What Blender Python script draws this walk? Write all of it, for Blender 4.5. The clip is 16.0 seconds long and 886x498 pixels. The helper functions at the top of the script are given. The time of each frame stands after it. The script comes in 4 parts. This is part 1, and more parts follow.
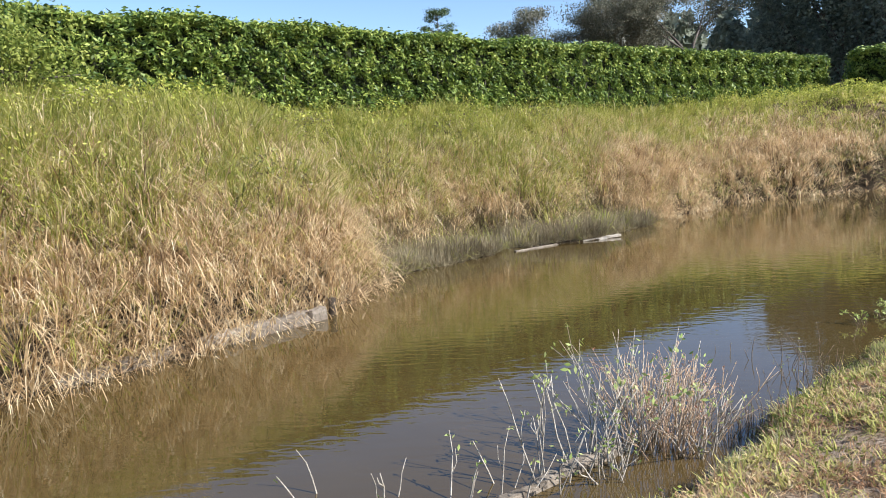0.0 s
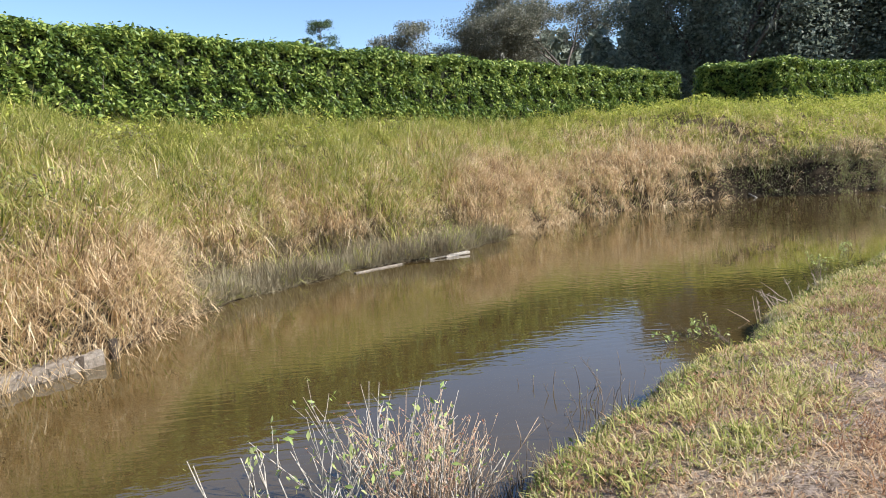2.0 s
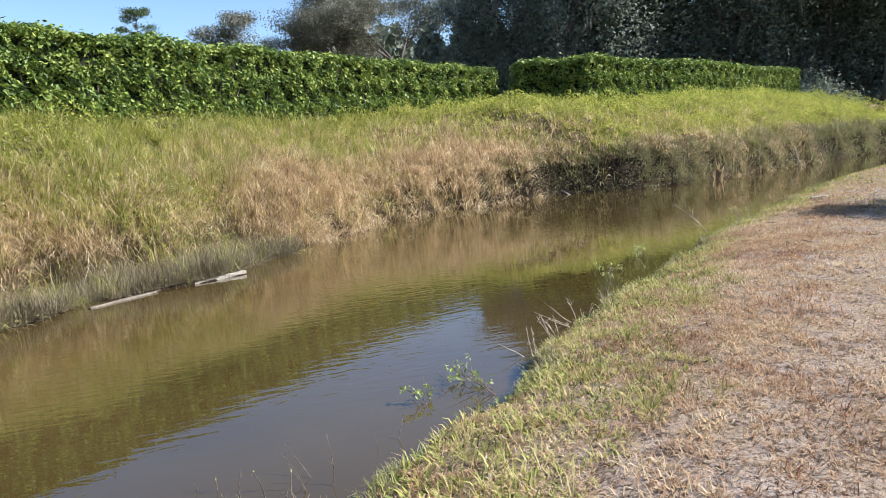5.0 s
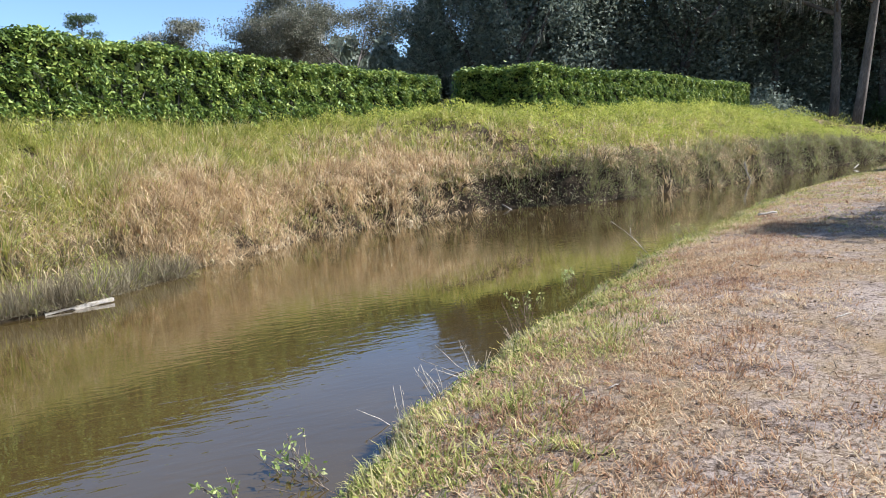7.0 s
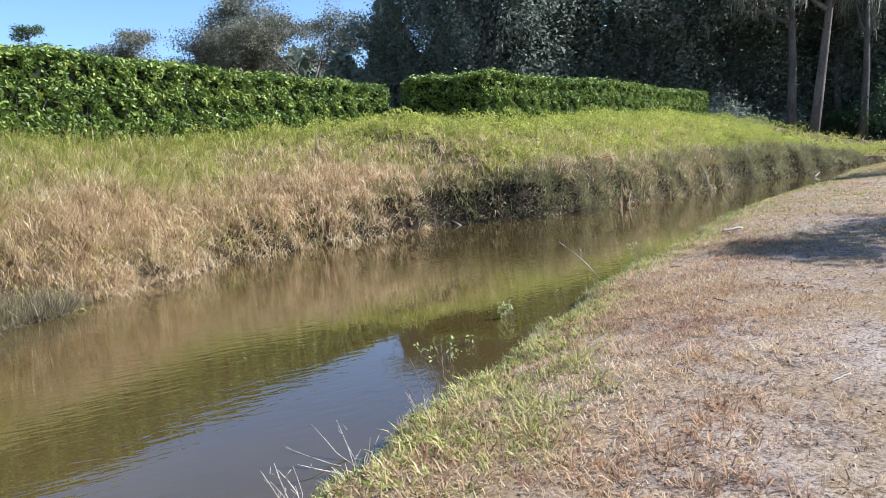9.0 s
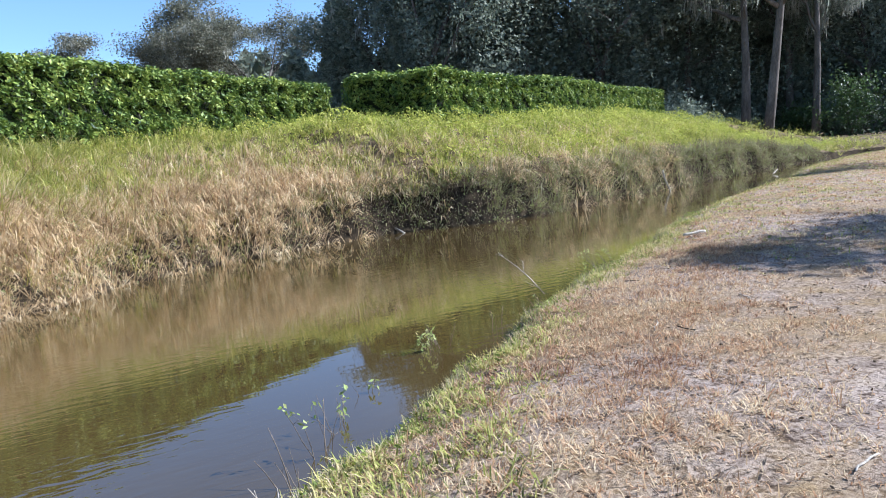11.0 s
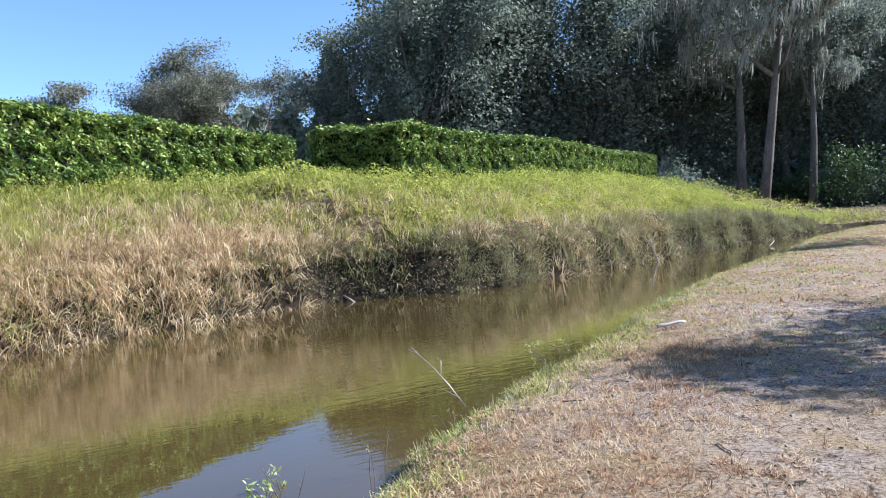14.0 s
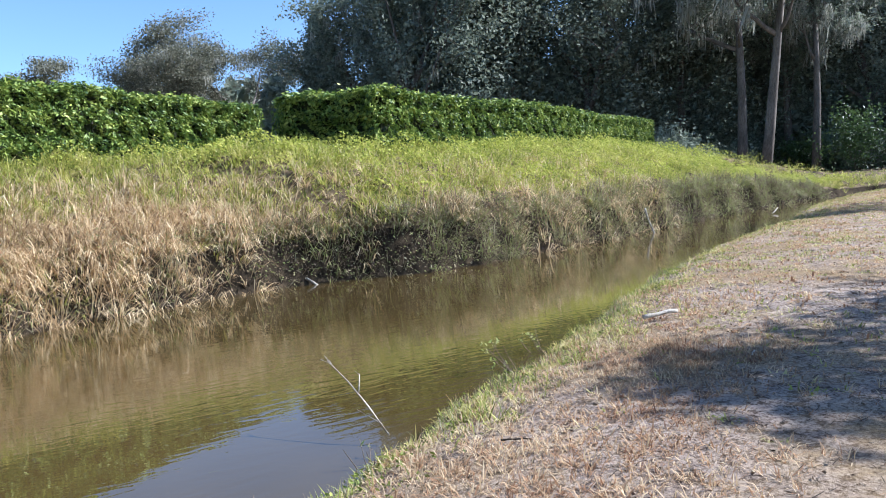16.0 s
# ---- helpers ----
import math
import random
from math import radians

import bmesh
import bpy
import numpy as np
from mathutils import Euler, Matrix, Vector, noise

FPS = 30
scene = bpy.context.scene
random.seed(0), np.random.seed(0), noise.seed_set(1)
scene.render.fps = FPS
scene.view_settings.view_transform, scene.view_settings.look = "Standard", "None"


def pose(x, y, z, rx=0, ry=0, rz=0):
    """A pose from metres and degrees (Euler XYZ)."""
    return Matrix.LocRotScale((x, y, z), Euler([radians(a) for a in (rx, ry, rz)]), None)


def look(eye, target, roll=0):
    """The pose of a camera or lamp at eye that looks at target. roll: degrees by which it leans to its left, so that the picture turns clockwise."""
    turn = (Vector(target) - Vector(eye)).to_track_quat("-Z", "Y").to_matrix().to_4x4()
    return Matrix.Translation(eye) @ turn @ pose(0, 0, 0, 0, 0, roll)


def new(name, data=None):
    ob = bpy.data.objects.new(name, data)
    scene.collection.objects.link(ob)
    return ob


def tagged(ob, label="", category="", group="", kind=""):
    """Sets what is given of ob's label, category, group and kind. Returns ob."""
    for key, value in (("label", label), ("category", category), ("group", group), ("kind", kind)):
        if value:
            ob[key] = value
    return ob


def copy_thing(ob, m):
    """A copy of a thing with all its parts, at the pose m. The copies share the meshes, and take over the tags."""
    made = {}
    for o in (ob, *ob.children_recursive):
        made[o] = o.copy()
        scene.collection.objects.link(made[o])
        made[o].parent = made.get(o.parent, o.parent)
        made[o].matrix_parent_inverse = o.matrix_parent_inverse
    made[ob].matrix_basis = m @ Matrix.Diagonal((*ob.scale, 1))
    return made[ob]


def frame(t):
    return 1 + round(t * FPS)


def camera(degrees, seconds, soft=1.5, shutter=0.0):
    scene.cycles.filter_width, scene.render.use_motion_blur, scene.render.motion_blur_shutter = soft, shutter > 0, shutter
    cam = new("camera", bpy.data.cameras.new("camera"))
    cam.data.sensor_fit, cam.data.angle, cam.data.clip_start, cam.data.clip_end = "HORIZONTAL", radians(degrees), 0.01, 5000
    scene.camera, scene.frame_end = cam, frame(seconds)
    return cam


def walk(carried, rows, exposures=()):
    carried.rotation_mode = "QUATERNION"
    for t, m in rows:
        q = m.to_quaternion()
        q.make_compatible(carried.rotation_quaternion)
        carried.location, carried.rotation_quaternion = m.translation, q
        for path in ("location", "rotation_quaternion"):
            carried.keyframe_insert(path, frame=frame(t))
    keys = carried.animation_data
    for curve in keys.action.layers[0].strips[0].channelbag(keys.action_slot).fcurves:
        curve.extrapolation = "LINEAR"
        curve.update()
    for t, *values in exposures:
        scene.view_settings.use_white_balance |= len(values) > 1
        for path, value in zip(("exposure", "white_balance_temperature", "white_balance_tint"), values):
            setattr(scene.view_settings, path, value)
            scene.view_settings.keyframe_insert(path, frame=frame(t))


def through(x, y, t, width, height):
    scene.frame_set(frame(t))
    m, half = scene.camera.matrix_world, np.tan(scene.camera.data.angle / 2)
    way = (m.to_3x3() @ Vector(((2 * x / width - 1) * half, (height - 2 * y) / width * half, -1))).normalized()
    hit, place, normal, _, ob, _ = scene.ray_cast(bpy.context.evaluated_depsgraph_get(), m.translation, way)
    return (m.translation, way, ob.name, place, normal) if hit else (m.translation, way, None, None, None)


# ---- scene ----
cam = camera(66.0, 16.0, 0.95)
PATH = [
    (0, (0.13, -0.177, 2.055), (0.001, 1.796, 1.756), -3.1),
    (0.5, (0.393, -0.03, 2.061), (0.318, 1.947, 1.771), -3.1),
    (1, (0.6, 0.14, 2.031), (0.593, 2.12, 1.745), -3.2),
    (1.5, (0.86, 0.361, 2.044), (0.948, 2.339, 1.76), -3.4),
    (2, (1.143, 0.57, 2.039), (1.323, 2.542, 1.759), -3.4),
    (2.5, (1.413, 0.72, 2.07), (1.676, 2.683, 1.792), -3.4),
    (3, (1.619, 0.937, 2.05), (1.964, 2.887, 1.77), -3.6),
    (3.5, (1.824, 1.177, 2.067), (2.257, 3.108, 1.777), -4.2),
    (4, (2.058, 1.401, 2.066), (2.561, 3.313, 1.766), -4.4),
    (4.2, (2.178, 1.5, 2.081), (2.704, 3.406, 1.776), -4.3),
    (6.3, (3.396, 2.622, 1.966), (4.08, 4.473, 1.642), -3.5),
    (6.5, (3.58, 2.731, 1.944), (4.269, 4.582, 1.629), -3.4),
    (7, (3.862, 3.056, 1.917), (4.578, 4.901, 1.628), -3.5),
    (7.5, (4.141, 3.356, 1.929), (4.875, 5.199, 1.671), -3.5),
    (8, (4.478, 3.64, 1.932), (5.219, 5.482, 1.689), -3.4),
    (8.5, (4.733, 3.873, 1.905), (5.492, 5.706, 1.652), -3.5),
    (9, (4.989, 4.202, 1.894), (5.796, 6.013, 1.632), -4.1),
    (9.2, (5.088, 4.325, 1.89), (5.918, 6.125, 1.626), -4.2),
    (11.3, (6.249, 5.411, 1.784), (7.173, 7.167, 1.533), -5.1),
    (11.5, (6.346, 5.477, 1.791), (7.291, 7.224, 1.553), -4.9),
    (12, (6.676, 5.649, 1.805), (7.653, 7.383, 1.612), -4.1),
    (12.5, (6.991, 5.905, 1.791), (7.974, 7.641, 1.65), -3.5),
    (13, (7.285, 6.188, 1.811), (8.254, 7.935, 1.713), -3.2),
    (13.5, (7.618, 6.412, 1.818), (8.562, 8.174, 1.738), -3.2),
    (14, (7.884, 6.595, 1.798), (8.809, 8.365, 1.709), -3.3),
    (14.5, (8.194, 6.846, 1.787), (9.116, 8.618, 1.681), -3.6),
    (15, (8.51, 7.08, 1.783), (9.435, 8.849, 1.664), -4.1),
    (15.5, (8.84, 7.336, 1.779), (9.76, 9.106, 1.643), -4.4),
    (16, (9.129, 7.64, 1.747), (10.046, 9.409, 1.577), -4.4),
]
walk(cam, [(t, look(eye, target, roll)) for t, eye, target, roll in PATH],
     exposures=[(0, 1.06, 6050, 12), (4, 1.10, 6000, 12), (8, 1.17, 5650, 12), (12, 1.26, 5350, 12), (16, 1.28, 5400, 12)])

# ---- world, sun ----
SUN_HEADING, SUN_HEIGHT = 114.0, 40.0
world = bpy.data.worlds.new("sky_world")
scene.world = world
world.use_nodes = True
wn = world.node_tree.nodes
sky = wn.new("ShaderNodeTexSky")
sky.sky_type, sky.sun_disc = "NISHITA", False
sky.sun_elevation, sky.sun_rotation = radians(SUN_HEIGHT), radians(SUN_HEADING)
sky.air_density, sky.dust_density, sky.ozone_density = 1.0, 0.25, 3.0
wn["Background"].inputs["Strength"].default_value = 0.09
world.node_tree.links.new(sky.outputs[0], wn["Background"].inputs["Color"])
sun_data = bpy.data.lights.new("sun", "SUN")
sun_data.energy, sun_data.angle, sun_data.color = 5.0, radians(0.53), (1.0, 0.94, 0.86)
sun = new("sun", sun_data)
sun.matrix_world = look((0, 0, 0), (-math.sin(radians(SUN_HEADING)) * math.cos(radians(SUN_HEIGHT)),
                                    -math.cos(radians(SUN_HEADING)) * math.cos(radians(SUN_HEIGHT)), -math.sin(radians(SUN_HEIGHT))))
sun.location = (30, -20, 60)

rng = np.random.default_rng(7)


# ---- materials ----
def material(name, rough=0.8, spec=0.3):
    m = bpy.data.materials.new(name)
    m.use_nodes = True
    b = m.node_tree.nodes["Principled BSDF"]
    b.inputs["Roughness"].default_value = rough
    b.inputs["Specular IOR Level"].default_value = spec
    return m, m.node_tree, b


def ramp(nt, stops):
    r = nt.nodes.new("ShaderNodeValToRGB")
    els = r.color_ramp.elements
    while len(els) < len(stops):
        els.new(0.5)
    for e, (p, c) in zip(els, stops):
        e.position, e.color = p, (*c, 1)
    return r


def noise_node(nt, scale, detail=4, vec=None, rough=0.6):
    n = nt.nodes.new("ShaderNodeTexNoise")
    n.inputs["Scale"].default_value, n.inputs["Detail"].default_value, n.inputs["Roughness"].default_value = scale, detail, rough
    if vec is not None:
        nt.links.new(vec, n.inputs["Vector"])
    return n


def mixc(nt, fac, a, b, mode="MIX"):
    m = nt.nodes.new("ShaderNodeMix")
    m.data_type, m.blend_type = "RGBA", mode
    for sock, v in ((m.inputs[0], fac), (m.inputs[6], a), (m.inputs[7], b)):
        if isinstance(v, (int, float)):
            sock.default_value = v
        elif isinstance(v, tuple):
            sock.default_value = (*v, 1)
        else:
            nt.links.new(v, sock)
    return m.outputs[2]


def leafy(name, colours, rough=0.6, spec=0.35, patch=0.6, through=0.4):
    """Leaf or blade stuff: colour by island, patches by place, some light shines through."""
    m, nt, b = material(name, rough, spec)
    g = nt.nodes.new("ShaderNodeNewGeometry")
    n = len(colours)
    r = ramp(nt, [(i / max(1, n - 1), c) for i, c in enumerate(colours)])
    p = noise_node(nt, patch, 3, g.outputs["Position"])
    add = nt.nodes.new("ShaderNodeMath")
    add.operation = "MULTIPLY_ADD"
    nt.links.new(p.outputs["Fac"], add.inputs[0])
    add.inputs[1].default_value = 1.6
    sub = nt.nodes.new("ShaderNodeMath")
    sub.operation = "MULTIPLY_ADD"
    nt.links.new(g.outputs["Random Per Island"], sub.inputs[0])
    sub.inputs[1].default_value, sub.inputs[2].default_value = 0.75, -0.68
    nt.links.new(sub.outputs[0], add.inputs[2])
    nt.links.new(add.outputs[0], r.inputs[0])
    nt.links.new(r.outputs[0], b.inputs["Base Color"])
    if through:
        t = nt.nodes.new("ShaderNodeBsdfTranslucent")
        nt.links.new(r.outputs[0], t.inputs["Color"])
        mx = nt.nodes.new("ShaderNodeMixShader")
        mx.inputs[0].default_value = through
        nt.links.new(b.outputs[0], mx.inputs[1])
        nt.links.new(t.outputs[0], mx.inputs[2])
        nt.links.new(mx.outputs[0], nt.nodes["Material Output"].inputs["Surface"])
    return m


def rough_stuff(name, colours, scale, rough=0.9, bump=0.4, fine=60.0, stretch=None):
    """Earth, bark and weathered wood: two scales of mottling and a bump."""
    m, nt, b = material(name, rough, 0.2)
    tc = nt.nodes.new("ShaderNodeTexCoord")
    vec = tc.outputs["Object"]
    if stretch:
        mp = nt.nodes.new("ShaderNodeMapping")
        mp.inputs["Scale"].default_value = stretch
        nt.links.new(vec, mp.inputs["Vector"])
        vec = mp.outputs[0]
    a, f = noise_node(nt, scale, 5, vec), noise_node(nt, fine, 4, vec, 0.7)
    r = ramp(nt, [(0.3 + 0.4 * i / max(1, len(colours) - 1), c) for i, c in enumerate(colours)])
    nt.links.new(a.outputs["Fac"], r.inputs[0])
    r2 = ramp(nt, [(0.3, (0.45, 0.45, 0.45)), (0.62, (1.1, 1.1, 1.1))])
    nt.links.new(f.outputs["Fac"], r2.inputs[0])
    col = mixc(nt, 1.0, r.outputs[0], r2.outputs[0], "MULTIPLY")
    nt.links.new(col, b.inputs["Base Color"])
    bp = nt.nodes.new("ShaderNodeBump")
    bp.inputs["Strength"].default_value, bp.inputs["Distance"].default_value = bump, 0.02
    nt.links.new(f.outputs["Fac"], bp.inputs["Height"])
    nt.links.new(bp.outputs[0], b.inputs["Normal"])
    return m


GREEN = leafy("green_grass", patch=2.8, spec=0.15, through=0.45, colours=[(0.12, 0.15, 0.035), (0.33, 0.36, 0.075), (0.52, 0.48, 0.14), (0.74, 0.64, 0.36)])
STRAW = leafy("straw_grass", [(0.17, 0.11, 0.065), (0.49, 0.35, 0.19), (0.72, 0.56, 0.335), (0.84, 0.73, 0.50)], 0.7, 0.15, 3.2)
OLIVE = leafy("olive_marsh_shrub", [(0.13, 0.10, 0.06), (0.26, 0.215, 0.13), (0.42, 0.365, 0.235)], 0.8, 0.15)
WEED = leafy("weed_leaf", [(0.20, 0.25, 0.04), (0.45, 0.48, 0.085), (0.66, 0.62, 0.17)], 0.55, 0.2, 0.9, 0.45)
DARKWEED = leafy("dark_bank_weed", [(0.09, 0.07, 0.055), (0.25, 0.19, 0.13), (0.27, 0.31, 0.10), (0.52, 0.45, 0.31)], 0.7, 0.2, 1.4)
HEDGE = leafy("hedge_leaf", [(0.03, 0.06, 0.018), (0.10, 0.16, 0.03), (0.215, 0.285, 0.055), (0.40, 0.44, 0.10)], 0.5, 0.3, 2.6, 0.22)
# Oak greens lifted and greyed, so some of the wood's haze is in the colour.
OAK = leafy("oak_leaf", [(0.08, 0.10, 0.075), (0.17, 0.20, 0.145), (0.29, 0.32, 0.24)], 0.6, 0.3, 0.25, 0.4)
GREYOAK = leafy("grey_oak_leaf", [(0.08, 0.085, 0.06), (0.15, 0.15, 0.10), (0.26, 0.25, 0.18)], 0.6, 0.25, 0.2, 0.35)
PINE = leafy("pine_needles", [(0.05, 0.08, 0.03), (0.09, 0.13, 0.05)], 0.6, 0.3, 0.3)
# Palmetto green set darker to carry the shade under the trees.
PALM = leafy("palmetto_leaf", [(0.035, 0.06, 0.02), (0.09, 0.14, 0.045)], 0.5, 0.35, 0.5)
MOSS = leafy("hanging_moss", [(0.26, 0.26, 0.22), (0.48, 0.48, 0.40)], 0.9, 0.1, 0.3, 0.45)
TURF = leafy("short_turf", [(0.10, 0.12, 0.03), (0.29, 0.31, 0.07), (0.47, 0.43, 0.15), (0.60, 0.49, 0.25)], 0.65, 0.15, 1.6, 0.28)
DRYTURF = leafy("dry_turf", [(0.17, 0.085, 0.05), (0.41, 0.24, 0.13), (0.56, 0.41, 0.24), (0.70, 0.58, 0.38)], 0.75, 0.12, 1.4)
STEM = rough_stuff("dead_stem", [(0.30, 0.26, 0.20), (0.55, 0.50, 0.42)], 9.0, 0.85, 0.3)
BARK = rough_stuff("oak_bark", [(0.08, 0.068, 0.055), (0.19, 0.165, 0.14)], 1.5, 0.95, 0.8, 14.0, (1, 1, 0.3))
TIMBER = rough_stuff("weathered_timber", [(0.12, 0.095, 0.07), (0.31, 0.265, 0.205)], 3.0, 0.85, 0.6, 25.0, (1, 1, 1))
DARKWOOD = rough_stuff("rotten_wet_wood", [(0.03, 0.022, 0.015), (0.08, 0.06, 0.04)], 6.0, 0.8, 0.5)
# Near-black, because the shade between the hedge leaves is put into this colour.
CORE = rough_stuff("hedge_shade_core", [(0.015, 0.02, 0.008), (0.03, 0.035, 0.014)], 4.0, 0.95, 0.3)
SOIL = rough_stuff("matted_bank_thatch", [(0.05, 0.037, 0.022), (0.14, 0.10, 0.055), (0.27, 0.20, 0.11)], 2.0, 0.95, 0.5, 40.0)
# Wet earth at the bank foot, darkened further with the undercut's painted shade.
SHADESOIL = rough_stuff("shade_dark_wet_soil", [(0.018, 0.014, 0.010), (0.045, 0.034, 0.022), (0.09, 0.068, 0.042)], 5.0, 0.95, 0.6, 40.0)
SHADESOIL.node_tree.nodes["Principled BSDF"].inputs["Specular IOR Level"].default_value = 0.03
SHRUB = leafy("shrub_leaf", [(0.07, 0.10, 0.02), (0.20, 0.25, 0.045), (0.42, 0.44, 0.11)], 0.55, 0.25, 2.0, 0.35)
LITTER = rough_stuff("leaf_litter", [(0.10, 0.07, 0.05), (0.20, 0.14, 0.09), (0.36, 0.27, 0.18)], 3.0, 0.9, 0.3)

# ---- plan: u runs along the ditch, v across it ----
CA, SA = math.cos(radians(40)), math.sin(radians(40))


def to_uv(x, y):
    return x * CA + y * SA, -x * SA + y * CA


def to_xy(u, v):
    return u * CA - v * SA, u * SA + v * CA


FAR = np.array([(-30, -17), (-12, -2.6), (-7, 2.4), (-4.1, 5.4), (-3.1, 6.7), (-1.9, 8.3), (-1.8, 9.6), (-0.6, 11.5), (0.6, 12.9), (2.6, 13.9), (4.6, 16.9),
                (7, 19.6), (10.3, 21.1), (13.2, 21.7), (15.6, 20.8), (17.5, 21.2), (20.5, 22.1), (25.3, 23.8), (31.5, 25.9), (39, 28.1), (44, 28.9), (52, 27), (60, 24), (80, 17)], float)
NEAR = np.array([(-26, -20), (-9, -5.6), (-3, -0.6), (1.0, 3.2), (2.2, 4.5), (3.2, 5.5), (4.4, 6.4), (5.7, 7.75), (7.6, 9.2), (9, 10.2), (10.6, 11.55),
                 (12.4, 12.6), (13.7, 13.4), (16.5, 15.3), (21, 17.8), (26.6, 20.2), (33, 23.7), (39, 26.0), (44, 26.6), (50, 24.3), (58, 21), (78, 14)], float)
FU, FV = to_uv(FAR[:, 0], FAR[:, 1])
NU, NV = to_uv(NEAR[:, 0], NEAR[:, 1])


def far_v(u):
    return np.interp(u, FU, FV) + 0.10 * np.sin(u * 2.3) + 0.07 * np.sin(u * 5.1 + 1)


def near_v(u):
    return np.interp(u, NU, NV) + 0.06 * np.sin(u * 3.1) + 0.04 * np.sin(u * 7.3 + 2)


def sstep(a, b, x):
    t = np.clip((x - a) / (b - a), 0, 1)
    return t * t * (3 - 2 * t)


def lumps(x, y, s, k=0.0):
    """Smooth pseudo-noise from about -1 to 1."""
    return (np.sin(x / s + 1.3 * np.sin(y / s * 0.7 + k) + k) + np.sin(y / s * 1.17 - 1.1 * np.sin(x / s * 0.8 + 2 + k)) + 0.6 * np.sin((x + y) / s * 2.1 + 3 * k)) / 2.6


def ground_z(u, v):
    vf, vn = far_v(u), near_v(u)
    df, dn = v - vf, vn - v
    shelf = 0.9 * sstep(4.9, 5.8, u) * (1 - sstep(12.5, 14.5, u))
    crest = 3.0 - 2.1 * np.maximum(sstep(41, 53, u) * (1 - sstep(3.5, 9, df)), sstep(51.5, 56.5, u))
    back = np.maximum(df - shelf, 0.12 * np.minimum(df, 1.0))
    gentle = np.interp(back, [0, 0.15, 0.5, 1.2, 3.0, 5.0, 12.0], [0, 0.12, 0.75, 1.45, 2.35, 2.95, 3.0])
    steep = np.interp(back, [0, 0.10, 0.3, 0.8, 3.0, 5.0, 12.0], [0, 0.32, 0.92, 1.32, 2.35, 2.95, 3.0])
    rise = (gentle + (steep - gentle) * sstep(15, 22, u)) / 3.0 * crest
    far = rise + 0.06 * lumps(u, v, 0.8)
    flat = 0.36 + 0.10 * (1 - sstep(2, 14, u))
    near = np.interp(dn, [0, 0.05, 0.12, 0.3, 0.8, 1.6], [0, 0.10, 0.17, 0.22, 0.31, 0.36]) / 0.36 * flat + 0.018 * lumps(u, v, 0.35) * sstep(0, 0.5, dn) + 0.03 * lumps(u, v, 2.5, 1) * sstep(0, 1, dn)
    bed = -0.45 * sstep(0, 0.8, np.minimum(-df, -dn))
    z = np.where(df > 0, far, np.where(dn > 0, near, bed))
    return z


def mesh_object(name, verts, faces, mat, parent=None, smooth=False, mats=None, index=None):
    me = bpy.data.meshes.new(name)
    me.from_pydata(verts, [], faces)
    for m in (mats or [mat]):
        me.materials.append(m)
    if index is not None:
        me.polygons.foreach_set("material_index", np.asarray(index, np.int32))
    if smooth:
        me.polygons.foreach_set("use_smooth", np.ones(len(me.polygons), bool))
    me.update()
    ob = new(name, me)
    if parent is not None:
        ob.parent = parent
    return ob


def soup(name, verts, loops, sizes, mat, parent=None, mats=None, index=None):
    """A mesh from flat arrays: vertices, the corners' vertices, the faces' corner counts."""
    me = bpy.data.meshes.new(name)
    me.vertices.add(len(verts))
    me.vertices.foreach_set("co", np.asarray(verts, np.float32).ravel())
    me.loops.add(len(loops))
    me.loops.foreach_set("vertex_index", np.asarray(loops, np.int32))
    me.polygons.add(len(sizes))
    me.polygons.foreach_set("loop_start", np.concatenate([[0], np.cumsum(sizes)[:-1]]).astype(np.int32))
    for m in (mats or [mat]):
        me.materials.append(m)
    if index is not None:
        me.polygons.foreach_set("material_index", np.asarray(index, np.int32))
    me.update(calc_edges=True)
    ob = new(name, me)
    if parent is not None:
        ob.parent = parent
    return ob


def blades(base, heading, length, lean, droop, width):
    """Bent tapering blades: lean from upright in radians at the foot, more by droop at the tip."""
    n = len(base)
    h = np.stack([np.cos(heading), np.sin(heading), np.zeros(n)], 1)
    side = np.stack([-np.sin(heading + rng.uniform(-1, 1, n)), np.cos(heading), np.zeros(n)], 1) * (width / 2)[:, None]
    up = np.array([0, 0, 1.0])
    d1 = h * np.sin(lean)[:, None] + up * np.cos(lean)[:, None]
    l2 = lean + droop
    d2 = h * np.sin(l2)[:, None] + up * np.cos(l2)[:, None]
    mid = base + d1 * (length * 0.55)[:, None]
    tip = mid + d2 * (length * 0.45)[:, None]
    v = np.stack([base - side, base + side, mid + side * 0.8, mid - side * 0.8, tip], 1).reshape(-1, 3)
    k = np.arange(n)[:, None] * 5
    loops = (k + np.array([0, 1, 2, 3, 3, 2, 4])).ravel()
    sizes = np.tile([4, 3], n)
    return v, loops, sizes


